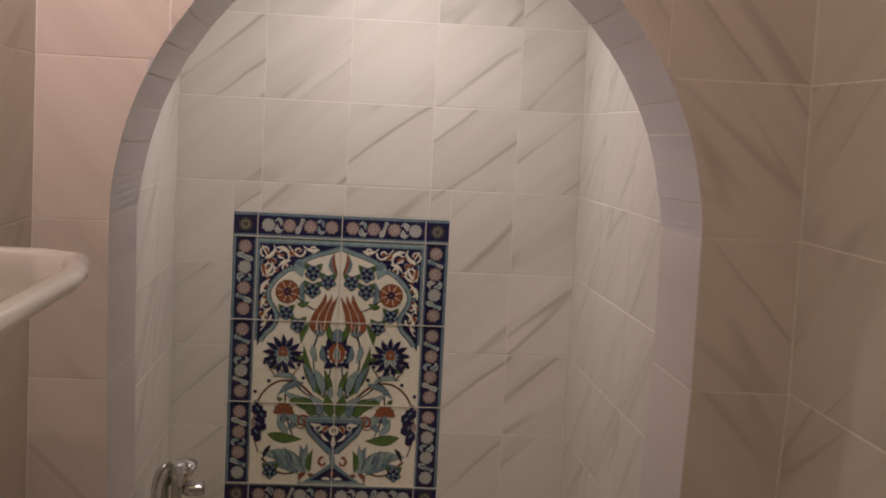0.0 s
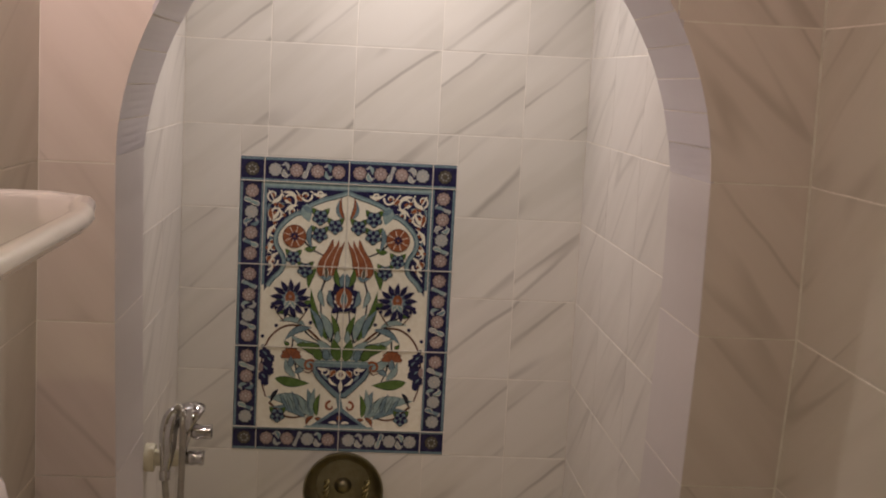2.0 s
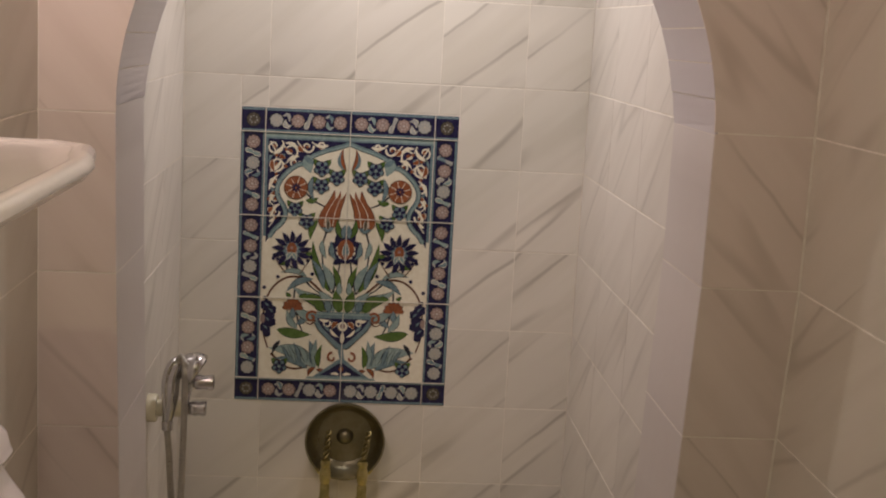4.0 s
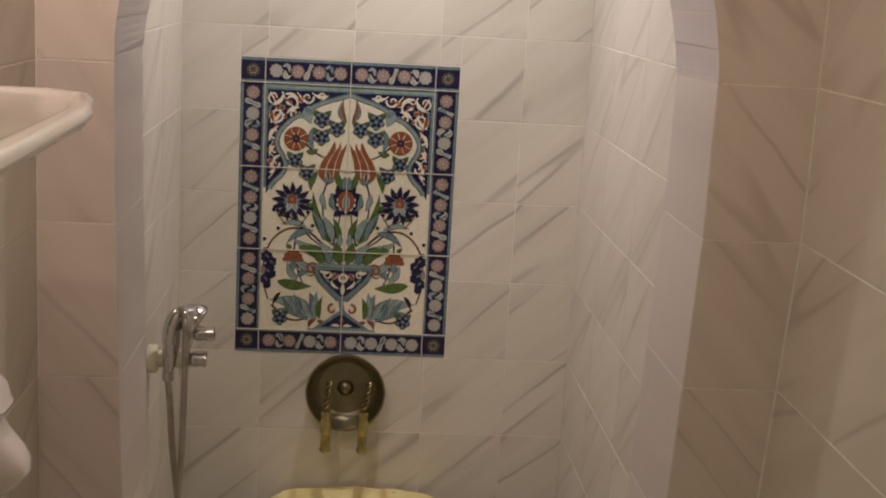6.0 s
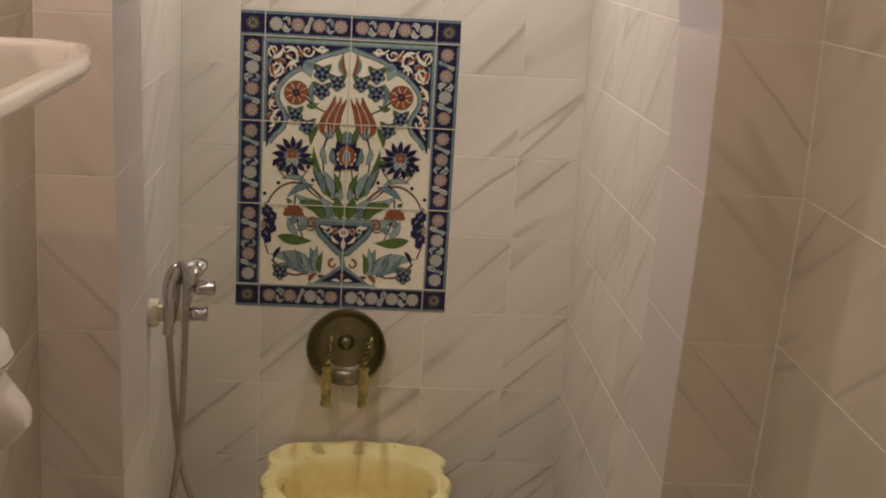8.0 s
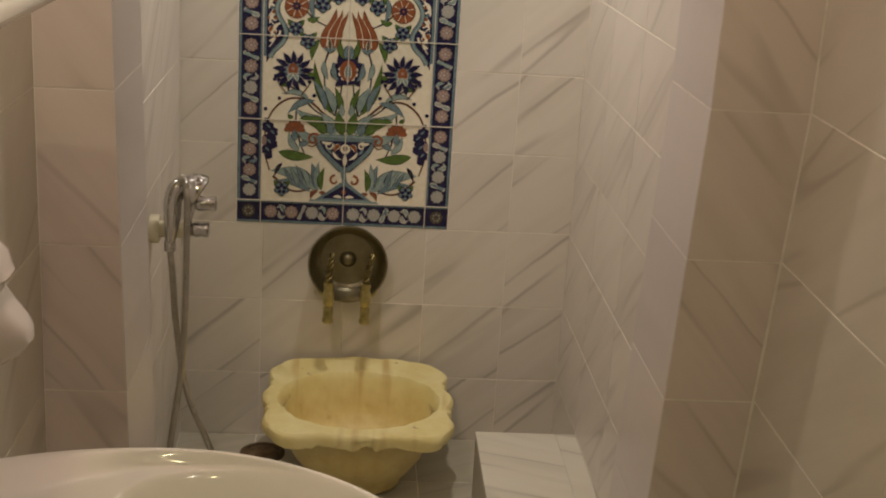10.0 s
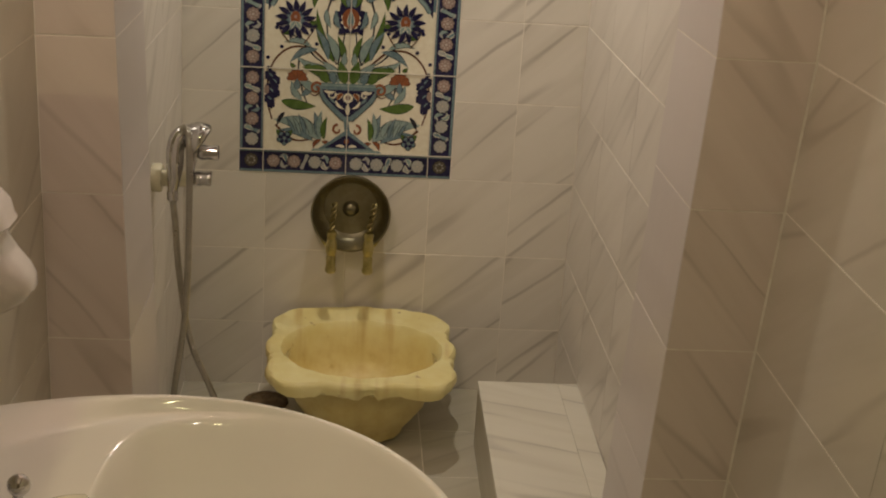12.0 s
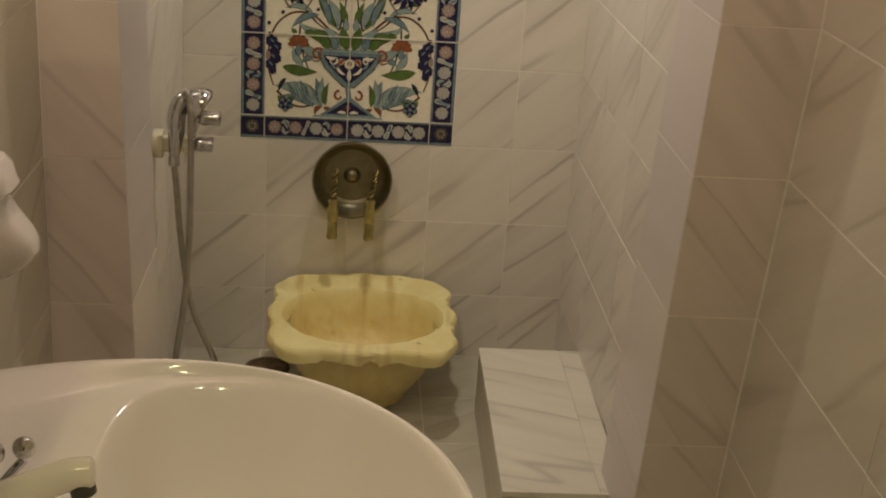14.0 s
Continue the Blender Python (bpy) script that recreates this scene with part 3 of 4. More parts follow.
def floor_disc():
    # a dark brown patch on the floor, built as a low ring and plate
    ob = base("floor_disc", (-0.177, -0.108, 0.0), "flat dark brown disc on the floor beside the stone basin", "floor drain")
    part("rim", lathe(bmesh.new(), [(0.043, 0.0005), (0.056, 0.0005), (0.0555, 0.004), (0.052, 0.006), (0.045, 0.006), (0.043, 0.003)]), M_DARK_BROWN, ob)
    part("plate", lathe(bmesh.new(), [(0.001, 0.0005), (0.042, 0.0005), (0.042, 0.003), (0.03, 0.0042), (0.001, 0.0045)]), M_DARK_BROWN, ob)
    return ob


shower_mixer()
hand_shower()
floor_disc()

# ---- painted tile mural ----
MURAL = (-0.2585, 0.2585, 0.5675, 1.2835)
MZ = 0.625         # foot of the six large tiles; u runs from -0.2 to 0.2 and v from 0 to 0.6


def glaze(name, colour, other, rough=0.16):
    return speckled(name, colour, other, 70, rough, relief=0.0002)


INK = {
    "cream": glaze("cream_glaze", (0.85, 0.81, 0.68), (0.79, 0.74, 0.60)),
    "navy": glaze("navy_glaze", (0.014, 0.013, 0.050), (0.024, 0.022, 0.074)),
    "black": glaze("ink_glaze", (0.014, 0.016, 0.026), (0.03, 0.03, 0.045)),
    "steel": glaze("grey_blue_glaze", (0.13, 0.20, 0.235), (0.19, 0.27, 0.30)),
    "teal": glaze("pale_teal_glaze", (0.23, 0.325, 0.32), (0.31, 0.40, 0.38)),
    "rust": glaze("rust_glaze", (0.30, 0.105, 0.045), (0.24, 0.08, 0.04)),
    "green": glaze("leaf_green_glaze", (0.075, 0.14, 0.03), (0.11, 0.18, 0.05)),
    "rose": glaze("dusty_rose_glaze", (0.36, 0.26, 0.235), (0.28, 0.21, 0.20)),
    "blush": glaze("pale_blush_glaze", (0.56, 0.49, 0.43), (0.48, 0.42, 0.37)),
    "ash": glaze("grey_glaze", (0.36, 0.37, 0.355), (0.43, 0.43, 0.41)),
    "olive": glaze("dull_olive_glaze", (0.085, 0.075, 0.055), (0.12, 0.10, 0.075)),
    "brown": glaze("brown_glaze", (0.10, 0.040, 0.020), (0.14, 0.06, 0.03)),
}
mural = base("tile_mural", (0, -0.0012, MZ), "glazed tile mural of a flower vase under a blue ogee arch", "tile mural")


class Paint:
    """Collects flat glazed shapes of one motif; later shapes lie over earlier ones."""

    def __init__(self, level):
        self.bm, self.level, self.used = bmesh.new(), level, []

    def shape(self, pts, ink):
        if ink not in self.used:
            self.used.append(ink)
        self.level += 0.000012
        y = -self.level
        face = self.bm.faces.new([self.bm.verts.new((p[0], y, p[1])) for p in pts])
        face.normal_update()
        if face.normal.y > 0:
            face.normal_flip()
        face.material_index = self.used.index(ink)

    def disc(self, u, v, r, ink, stretch=1.0, n=18):
        self.shape([(u + r * math.cos(6.28318 * k / n), v + r * stretch * math.sin(6.28318 * k / n)) for k in range(n)], ink)

    def bloom(self, u, v, r, petals, ink, inner=0.55, turn=0.0, sharp=1.0):
        pts = []
        n = petals * 6
        for k in range(n):
            a = 6.28318 * k / n
            w = abs(math.cos(a * petals / 2)) ** sharp
            rr = r * (inner + (1 - inner) * w)
            pts.append((u + rr * math.sin(a + turn), v + rr * math.cos(a + turn)))
        self.shape(pts, ink)

    def leaf(self, a, b, width, ink, bend=0.0, edge=None):
        """A pointed leaf from a to b, bowed sideways by bend."""
        a, b = Vector((*a, 0)), Vector((*b, 0))
        way = b - a
        side = Vector((-way.y, way.x, 0)).normalized()
        for grow, colour in ((0.0016, edge), (0.0, ink)):
            if colour is None:
                continue
            left, right = [], []
            for k in range(11):
                t = k / 10
                mid = a + way * t + side * bend * math.sin(math.pi * t)
                half = (width / 2 + grow) * math.sin(math.pi * t ** 0.8) + 0.0002
                left.append((mid + side * half)[:2])
                right.append((mid - side * half)[:2])
            self.shape(left + right[::-1][1:-1], colour)

    def line(self, pts, width, ink, taper=0.4):
        path = [Vector((p[0], p[1])) for p in spline([(q[0], q[1], 0) for q in pts], 7)]
        left, right = [], []
        for k, p in enumerate(path):
            way = path[min(k + 1, len(path) - 1)] - path[max(k - 1, 0)]
            side = Vector((-way.y, way.x)).normalized()
            half = width / 2 * (1 - taper * k / len(path))
            left.append(p + side * half)
            right.append(p - side * half)
        for k in range(len(path) - 1):
            self.quad(left[k], left[k + 1], right[k + 1], right[k], ink)
        self.level += 0.000012

    def quad(self, a, b, c, d, ink):
        if ink not in self.used:
            self.used.append(ink)
        face = self.bm.faces.new([self.bm.verts.new((p[0], -self.level - 0.000012, p[1])) for p in (a, b, c, d)])
        face.normal_update()
        if face.normal.y > 0:
            face.normal_flip()
        face.material_index = self.used.index(ink)

    def spiral(self, u, v, r, turns, start, width, ink, hand=1):
        pts = []
        n = int(turns * 8) + 2
        for k in range(n + 1):
            t = k / n
            a = start + hand * turns * 6.28318 * t
            rr = r * (1 - 0.82 * t)
            pts.append((u + rr * math.cos(a), v + rr * math.sin(a)))
        self.line(pts, width, ink)

    def done(self, name, parent, sides=(1, -1), label=""):
        for s in sides:
            bm = self.bm.copy()
            if s < 0:
                for vert in bm.verts:
                    vert.co.x *= -1
            me = bpy.data.meshes.new(name)
            bm.to_mesh(me)
            bm.free()
            for ink in self.used:
                me.materials.append(INK[ink])
            ob = new(name, me)
            ob.parent = parent
            if label:
                ob["label"] = label
        self.bm.free()


# the tiles that carry the painting
def mural_tile(u0, u1, v0, v1, ink, name):
    bm = box(bmesh.new(), (u0 + 0.0009, 0, v0 + 0.0009), (u1 - 0.0009, 0.005, v1 - 0.0009))
    bmesh.ops.bevel(bm, geom=[e for e in bm.edges if all(v.co.y < 1e-6 for v in e.verts)], offset=0.0008, segments=1, affect="EDGES")
    return part(name, bm, INK[ink], mural, smooth=False)


U = (-0.2, 0.0, 0.2)
V = (0.0, 0.2, 0.4, 0.6)
E = 0.0575
for u0, u1 in zip(U, U[1:]):
    for v0, v1 in zip(V, V[1:]):
        mural_tile(u0, u1, v0, v1, "cream", "painted_tile")


def rosette(p, u, v, ink, r=0.0142):
    p.disc(u, v, r + 0.0014, "black")
    p.bloom(u, v, r, 9, ink, 0.86)
    p.bloom(u, v, r * 0.66, 7, "blush" if ink != "olive" else "ash", 0.35)
    p.disc(u, v, r * 0.45, ink, n=10)
    p.disc(u, v, r * 0.2, "blush" if ink != "olive" else "olive", n=8)


def border(u0, v0, along, length, flip, seed):
    """A border tile: navy ground, outer grey-blue rim, a row of rosettes and curling leaves."""
    rnd = random.Random(seed)
    w, h = (length, E) if along else (E, length)
    t = mural_tile(u0, u0 + w, v0, v0 + h, "navy", "border_tile")
    p = Paint(0.00004)
    lo, hi = 0.0018, 0.0075
    for a, b in (((lo, hi), (E - 0.0055, E - lo)) if flip else ((lo, 0.0055), (E - hi, E - lo))):
        q = [(u0 + lo, v0 + a), (u0 + w - lo, v0 + a), (u0 + w - lo, v0 + b), (u0 + lo, v0 + b)] if along else [(u0 + a, v0 + lo), (u0 + b, v0 + lo), (u0 + b, v0 + h - lo), (u0 + a, v0 + h - lo)]
        p.shape(q, "steel")
    mid = E / 2 + (0.001 if flip else -0.001)
    count = 4 if length > 0.1 else 1
    for k in range(count):
        s = (k + 0.5) * length / count
        c = (u0 + s, v0 + mid) if along else (u0 + mid, v0 + s)
        if count > 1 and k < count - 1:
            # a pair of curled leaves between two rosettes
            half = length / count / 2

            def at(along_by, across_by):
                return (c[0] + half + along_by, c[1] + across_by) if along else (c[0] + across_by, c[1] + half + along_by)

            turn = 1 if k % 2 else -1
            for s in (1, -1):
                p.leaf(at(-0.004 * s, -0.019 * s * turn), at(0.005 * s, 0.003 * s * turn), 0.0085, rnd.choice(["teal", "ash", "steel"]), 0.004, "cream" if rnd.random() < 0.5 else None)
                p.leaf(at(0.001 * s, 0.018 * s * turn), at(0.012 * s, 0.010 * s * turn), 0.0050, "ash", 0.002)
        rosette(p, *c, rnd.choice(["rose", "rose", "ash"]) if count > 1 else "olive", 0.0160)
    p.done("rosette_band", t, (1,))


for i, u0 in enumerate((-0.2, 0.0)):
    border(u0, 0.6, True, 0.2, False, i)
    border(u0, -E, True, 0.2, True, 10 + i)
for i, v0 in enumerate((0.0, 0.2, 0.4)):
    border(-0.2 - E, v0, False, 0.2, True, 20 + i)
    border(0.2, v0, False, 0.2, False, 30 + i)
for i, (u0, v0) in enumerate(((-0.2 - E, -E), (0.2, -E), (-0.2 - E, 0.6), (0.2, 0.6))):
    border(u0, v0, True, E, i < 2, 40 + i)

# top band and the spandrels with their scrolls (one half, mirrored)
p = Paint(0.00010)
p.shape([(0.001, 0.584), (0.199, 0.584), (0.199, 0.599), (0.001, 0.599)], "steel")
p.shape([(0.001, 0.588), (0.199, 0.588), (0.199, 0.595), (0.001, 0.595)], "teal")
p.shape([(0.192, 0.35), (0.199, 0.35), (0.199, 0.584), (0.192, 0.584)], "steel")
OGEE = spline([(0.0, 0.580, 0), (0.026, 0.570, 0), (0.058, 0.560, 0), (0.088, 0.546, 0), (0.104, 0.530, 0), (0.124, 0.523, 0), (0.146, 0.5055, 0), (0.166, 0.478, 0), (0.167, 0.450, 0), (0.154, 0.428, 0), (0.147, 0.407, 0), (0.155, 0.384, 0), (0.173, 0.366, 0), (0.1925, 0.335, 0)], 5)
p.shape([(q.x, q.y) for q in OGEE] + [(0.1925, 0.584), (0.0, 0.584)], "navy")
p.done("spandrel_ground", mural)
for a, b, w in (((0.178, 0.566), 0.020, 1), ((0.140, 0.556), 0.020, -1), ((0.100, 0.568), 0.015, 1), ((0.172, 0.524), 0.018, -1), ((0.175, 0.482), 0.017, 1), ((0.172, 0.440), 0.016, -1), ((0.174, 0.408), 0.013, 1), ((0.130, 0.530), 0.013, 1), ((0.068, 0.573), 0.010, -1)):
    p = Paint(0.00030)
    p.spiral(*a, b, 1.15, 0.7 + 2.2 * w, 0.0048, "cream", w)
    p.disc(a[0], a[1], b * 0.26, "rust", n=10)
    p.done("scroll", mural)
for a, b, bend in (((0.19, 0.545), (0.155, 0.575), 0.006), ((0.155, 0.575), (0.118, 0.560), -0.006), ((0.118, 0.545), (0.150, 0.525), 0.006), ((0.187, 0.505), (0.160, 0.540), 0.006), ((0.188, 0.460), (0.165, 0.500), -0.006), ((0.165, 0.462), (0.187, 0.425), 0.005), ((0.163, 0.430), (0.183, 0.393), 0.005), ((0.085, 0.575), (0.050, 0.572), 0.003), ((0.186, 0.385), (0.172, 0.400), 0.003)):
    p = Paint(0.00040)
    p.leaf(a, b, 0.0075, "cream", bend)
    p.done("scroll_leaf", mural)
for a, b in (((0.166, 0.548), (0.150, 0.540)), ((0.183, 0.535), (0.176, 0.505)), ((0.122, 0.570), (0.108, 0.556)), ((0.182, 0.452), (0.172, 0.462)), ((0.178, 0.585 - 0.165), (0.186, 0.405))):
    p = Paint(0.00040)
    p.leaf(a, b, 0.009, "rust", 0.003, "cream")
    p.done("scroll_leaf", mural)
for a, b in (((0.150, 0.548), (0.165, 0.535)), ((0.183, 0.470), (0.168, 0.452)), ((0.178, 0.555), (0.19, 0.525))):
    p = Paint(0.00040)
    p.leaf(a, b, 0.006, "steel", 0.003)
    p.done("scroll_leaf", mural)
for a, b, c in (((0.188, 0.578), (0.172, 0.545), (0.184, 0.520)), ((0.160, 0.580), (0.150, 0.560), (0.132, 0.545)), ((0.125, 0.580), (0.112, 0.566), (0.098, 0.556)), ((0.186, 0.512), (0.172, 0.500), (0.182, 0.478)),
                ((0.176, 0.462), (0.188, 0.440), (0.172, 0.420)), ((0.186, 0.410), (0.172, 0.396), (0.186, 0.372)), ((0.090, 0.580), (0.070, 0.568), (0.052, 0.575)), ((0.160, 0.530), (0.150, 0.520), (0.172, 0.508))):
    p = Paint(0.00034)
    p.line([a, b, c], 0.0030, "cream", 0.3)
    p.disc(*b, 0.0042, "rust", n=8)
    p.done("scroll_line", mural)
p = Paint(0.00060)
p.line([(q.x, q.y) for q in OGEE[::3]], 0.0125, "black", 0)
p.line([(q.x, q.y) for q in OGEE[::3]], 0.0100, "steel", 0)
p.line([(q.x + 0.001, q.y - 0.002) for q in OGEE[::3]], 0.0040, "teal", 0)
p.leaf((0.098, 0.550), (0.090, 0.506), 0.024, "teal", 0.004, "steel")
p.leaf((0.108, 0.545), (0.076, 0.528), 0.012, "steel", 0.002)
p.done("ogee_band", mural)


# stems first, then leaves and flowers over them (one half, mirrored)
def stem_set(lines, ink="green", width=0.0042):
    for pts in lines:
        q = Paint(0.00018)
        q.line(pts, width, ink)
        q.done("stem", mural)


stem_set([[(0.046, 0.372), (0.056, 0.330), (0.050, 0.265), (0.030, 0.215)], [(0.118, 0.350), (0.116, 0.280), (0.085, 0.235), (0.050, 0.210)], [(0.118, 0.240), (0.120, 0.200), (0.118, 0.185)],
          [(0.112, 0.470), (0.080, 0.440), (0.050, 0.425)], [(0.028, 0.215), (0.018, 0.255), (0.012, 0.300)], [(0.085, 0.235), (0.118, 0.270), (0.150, 0.290)], [(0.112, 0.180), (0.110, 0.150), (0.098, 0.120)]], "black", 0.0048)
stem_set([[(0.050, 0.215), (0.090, 0.248), (0.135, 0.252), (0.172, 0.225), (0.190, 0.180), (0.192, 0.120), (0.180, 0.075)], [(0.172, 0.062), (0.130, 0.028), (0.090, 0.030), (0.060, 0.055)]], "brown", 0.0058)

for n, (a, b, w, ink, bend) in enumerate((((0.035, 0.218), (0.080, 0.345), 0.017, "green", -0.010), ((0.050, 0.225), (0.083, 0.300), 0.014, "steel", 0.008), ((0.028, 0.222), (0.058, 0.290), 0.018, "teal", 0.006), ((0.012, 0.220), (0.030, 0.285), 0.013, "green", 0.004),
                          ((0.045, 0.208), (0.128, 0.232), 0.016, "teal", -0.012), ((0.075, 0.250), (0.140, 0.215), 0.014, "steel", 0.010), ((0.09, 0.255), (0.155, 0.262), 0.012, "teal", 0.010), ((0.012, 0.212), (0.012, 0.245), 0.012, "teal", 0.0),
                          ((0.058, 0.345), (0.046, 0.300), 0.011, "teal", 0.004), ((0.070, 0.395), (0.086, 0.345), 0.013, "green", 0.006), ((0.100, 0.440), (0.070, 0.448), 0.011, "green", 0.004), ((0.084, 0.500), (0.080, 0.440), 0.011, "steel", 0.008),
                          ((0.135, 0.300), (0.165, 0.318), 0.010, "green", 0.003), ((0.098, 0.300), (0.075, 0.315), 0.010, "green", -0.003), ((0.135, 0.285), (0.160, 0.282), 0.008, "green", 0.002),
                          ((0.160, 0.122), (0.075, 0.112), 0.022, "green", 0.004), ((0.110, 0.125), (0.136, 0.172), 0.014, "teal", -0.006), ((0.112, 0.135), (0.090, 0.170), 0.013, "steel", 0.006), ((0.108, 0.205), (0.090, 0.215), 0.007, "green", 0.002), ((0.126, 0.205), (0.140, 0.215), 0.007, "green", -0.002),
                          ((0.060, 0.030), (0.178, 0.075), 0.034, "teal", 0.016), ((0.080, 0.026), (0.165, 0.050), 0.015, "steel", 0.010), ((0.070, 0.035), (0.080, 0.098), 0.017, "steel", 0.005), ((0.064, 0.032), (0.062, 0.102), 0.013, "teal", -0.004), ((0.055, 0.030), (0.048, 0.088), 0.012, "green", -0.006), ((0.085, 0.04), (0.105, 0.085), 0.012, "teal", 0.004),
                          ((0.062, 0.030), (0.080, 0.006), 0.008, "rust", 0.006), ((0.060, 0.026), (0.040, 0.012), 0.007, "rust", -0.004), ((0.150, 0.095), (0.168, 0.060), 0.010, "black", 0.003),
                          ((0.100, 0.040), (0.118, 0.092), 0.008, "steel", 0.003), ((0.112, 0.040), (0.134, 0.088), 0.007, "teal", 0.003), ((0.126, 0.044), (0.148, 0.084), 0.006, "steel", 0.002), ((0.046, 0.020), (0.034, 0.004), 0.006, "olive", 0.004))):
    p = Paint(0.00030 + n * 0.000012)
    p.leaf(a, b, w, ink, bend, "black" if ink != "black" else None)
    p.done("leaf", mural)


def flower(name, fill, sides=(1, -1), level=0.00130):
    q = Paint(level)
    fill(q)
    q.done(name, mural, sides)


def apex_leaf(q):
    q.leaf((0.007, 0.512), (0.015, 0.568), 0.013, "rust", -0.009, "black")
    q.leaf((0.010, 0.514), (0.018, 0.562), 0.007, "steel", -0.010)


def blue_blossom(u, v, r):
    """A ragged hyacinth floret: grey-blue body, navy petals between, dark green tips on top."""
    def fill(q):
        for s in (1, -1):
            q.leaf((u + s * r * 0.25, v + r * 0.2), (u + s * r * 1.15, v + r * 1.25), r * 0.62, "green", 0.0, "black")
        q.bloom(u, v, r * 1.12, 5, "black", 0.62, 0.63, 0.8)
        q.bloom(u, v, r * 0.98, 5, "steel", 0.62, 0.63, 0.8)
        for k in range(5):
            a = k * 6.28318 / 5 + 0.3
            q.leaf((u + r * 0.15 * math.cos(a), v + r * 0.15 * math.sin(a)), (u + r * 0.95 * math.cos(a), v + r * 0.95 * math.sin(a)), r * 0.48, "navy", 0.0)
        q.disc(u, v, r * 0.20, "teal", n=8)
        q.disc(u, v, r * 0.09, "black", n=6)
    return fill


def red_rosette(q):
    q.disc(0.124, 0.470, 0.0285, "brown", n=26)
    q.bloom(0.124, 0.470, 0.0272, 9, "rust", 0.94)
    for k in range(8):
        a = 0.3 + k * 6.28318 / 8
        q.line([(0.124 + 0.010 * math.cos(a), 0.470 + 0.010 * math.sin(a)), (0.124 + 0.0255 * math.cos(a), 0.470 + 0.0255 * math.sin(a))], 0.0014, "cream", 0)
    q.bloom(0.124, 0.470, 0.0115, 8, "navy", 0.5)
    q.disc(0.124, 0.470, 0.003, "rust", n=8)


def tulip(q):
    def outline(g):
        side = [(0.046, 0.371 - g, 0), (0.060 + g, 0.377, 0), (0.0670 + g, 0.393, 0), (0.060 + g, 0.417, 0), (0.045 + g, 0.440, 0), (0.031 + g, 0.467 + g, 0)]
        inner = [(0.029, 0.445 + g, 0), (0.024, 0.452, 0), (0.0175, 0.466 + g, 0)]
        other = [(0.0165, 0.446 + g, 0), (0.012, 0.450, 0), (0.004 - g * 0.5, 0.463 + g, 0)]
        back = [(0.009 - g, 0.444, 0), (0.016 - g, 0.420, 0), (0.0195 - g, 0.398, 0), (0.027 - g, 0.381, 0), (0.046, 0.371 - g, 0)]
        return [(p.x, p.y) for line in (side, inner, other, back) for p in spline(line, 4)][:-1]

    q.shape(outline(0.0016), "brown")
    q.shape(outline(0.0), "rust")
    q.line([(0.034, 0.380), (0.029, 0.415), (0.017, 0.450)], 0.0018, "cream")
    q.line([(0.053, 0.380), (0.048, 0.412), (0.029, 0.448)], 0.0018, "cream")
    q.leaf((0.030, 0.376), (0.060, 0.376), 0.011, "steel", -0.004, "black")
    q.leaf((0.044, 0.372), (0.046, 0.400), 0.008, "olive", 0.0, "cream")


def star_flower(q):
    u, v = 0.129, 0.318
    for k in range(13):
        a = k * 6.28318 / 13 + 0.1
        q.leaf((u + 0.016 * math.cos(a), v + 0.016 * math.sin(a)), (u + 0.049 * math.cos(a), v + 0.049 * math.sin(a)), 0.0125, "navy", 0.002)
    q.disc(u, v, 0.0215, "navy", 1.1)
    q.bloom(u, v, 0.0215, 11, "steel", 0.72)
    q.bloom(u, v + 0.002, 0.0150, 9, "ash", 0.75)
    q.disc(u, v + 0.004, 0.0115, "rust", 1.35)
    for s in (1, -1):
        q.leaf((u, v - 0.004), (u + s * 0.011, v - 0.026), 0.007, "teal", s * 0.003, "cream")
    q.disc(u, v + 0.006, 0.004, "rose", n=10)


def carnation(q):
    u, v = 0.122, 0.172
    for grow, ink in ((0.0018, "brown"), (0.0, "rust")):
        pts = [(u - 0.010, v), (u + 0.010, v)]
        for k in range(15):
            a = math.pi * (k / 14 * 1.12 - 0.06)
            rr = (0.0245 if k % 2 else 0.0205) + grow
            pts.append((u + rr * math.cos(a), v + 0.004 + rr * math.sin(a)))
        q.shape(pts, ink)
    for s in (-1, 0, 1):
        q.line([(u + s * 0.004, v + 0.006), (u + s * 0.012, v + 0.020)], 0.0016, "brown", 0.5)
    q.leaf((u, v - 0.022), (u, v + 0.006), 0.013, "steel", 0.0, "black")


def side_blossom(q):
    for du, dv, r in ((0.008, 0.030, 0.015), (-0.008, 0.018, 0.014), (0.002, -0.002, 0.018), (-0.010, -0.012, 0.012), (0.010, -0.026, 0.014), (0.004, -0.040, 0.010)):
        q.bloom(0.180 + du * 0.7, 0.152 + dv, r, 6, "navy", 0.8)
    for du, dv in ((0.004, 0.028), (-0.006, 0.014), (0.002, -0.008), (0.006, -0.028)):
        q.leaf((0.176 + du, 0.150 + dv), (0.186 + du, 0.160 + dv), 0.004, "steel", 0.001)
    q.disc(0.194, 0.148, 0.0062, "rose", 1.8)


def berry_sprig(q):
    q.line([(0.142, 0.262), (0.160, 0.285), (0.168, 0.302)], 0.0028, "brown")
    for u, v in ((0.170, 0.305), (0.162, 0.296), (0.172, 0.297)):
        q.disc(u, v, 0.0046, "navy", n=9)


def inner_sprig(q):
    q.line([(0.108, 0.262), (0.092, 0.285), (0.084, 0.300)], 0.0028, "brown")
    for u, v in ((0.082, 0.303), (0.090, 0.294)):
        q.disc(u, v, 0.0046, "navy", n=9)


def berry(u, v):
    return lambda q: q.disc(u, v, 0.0046, "navy", n=9)


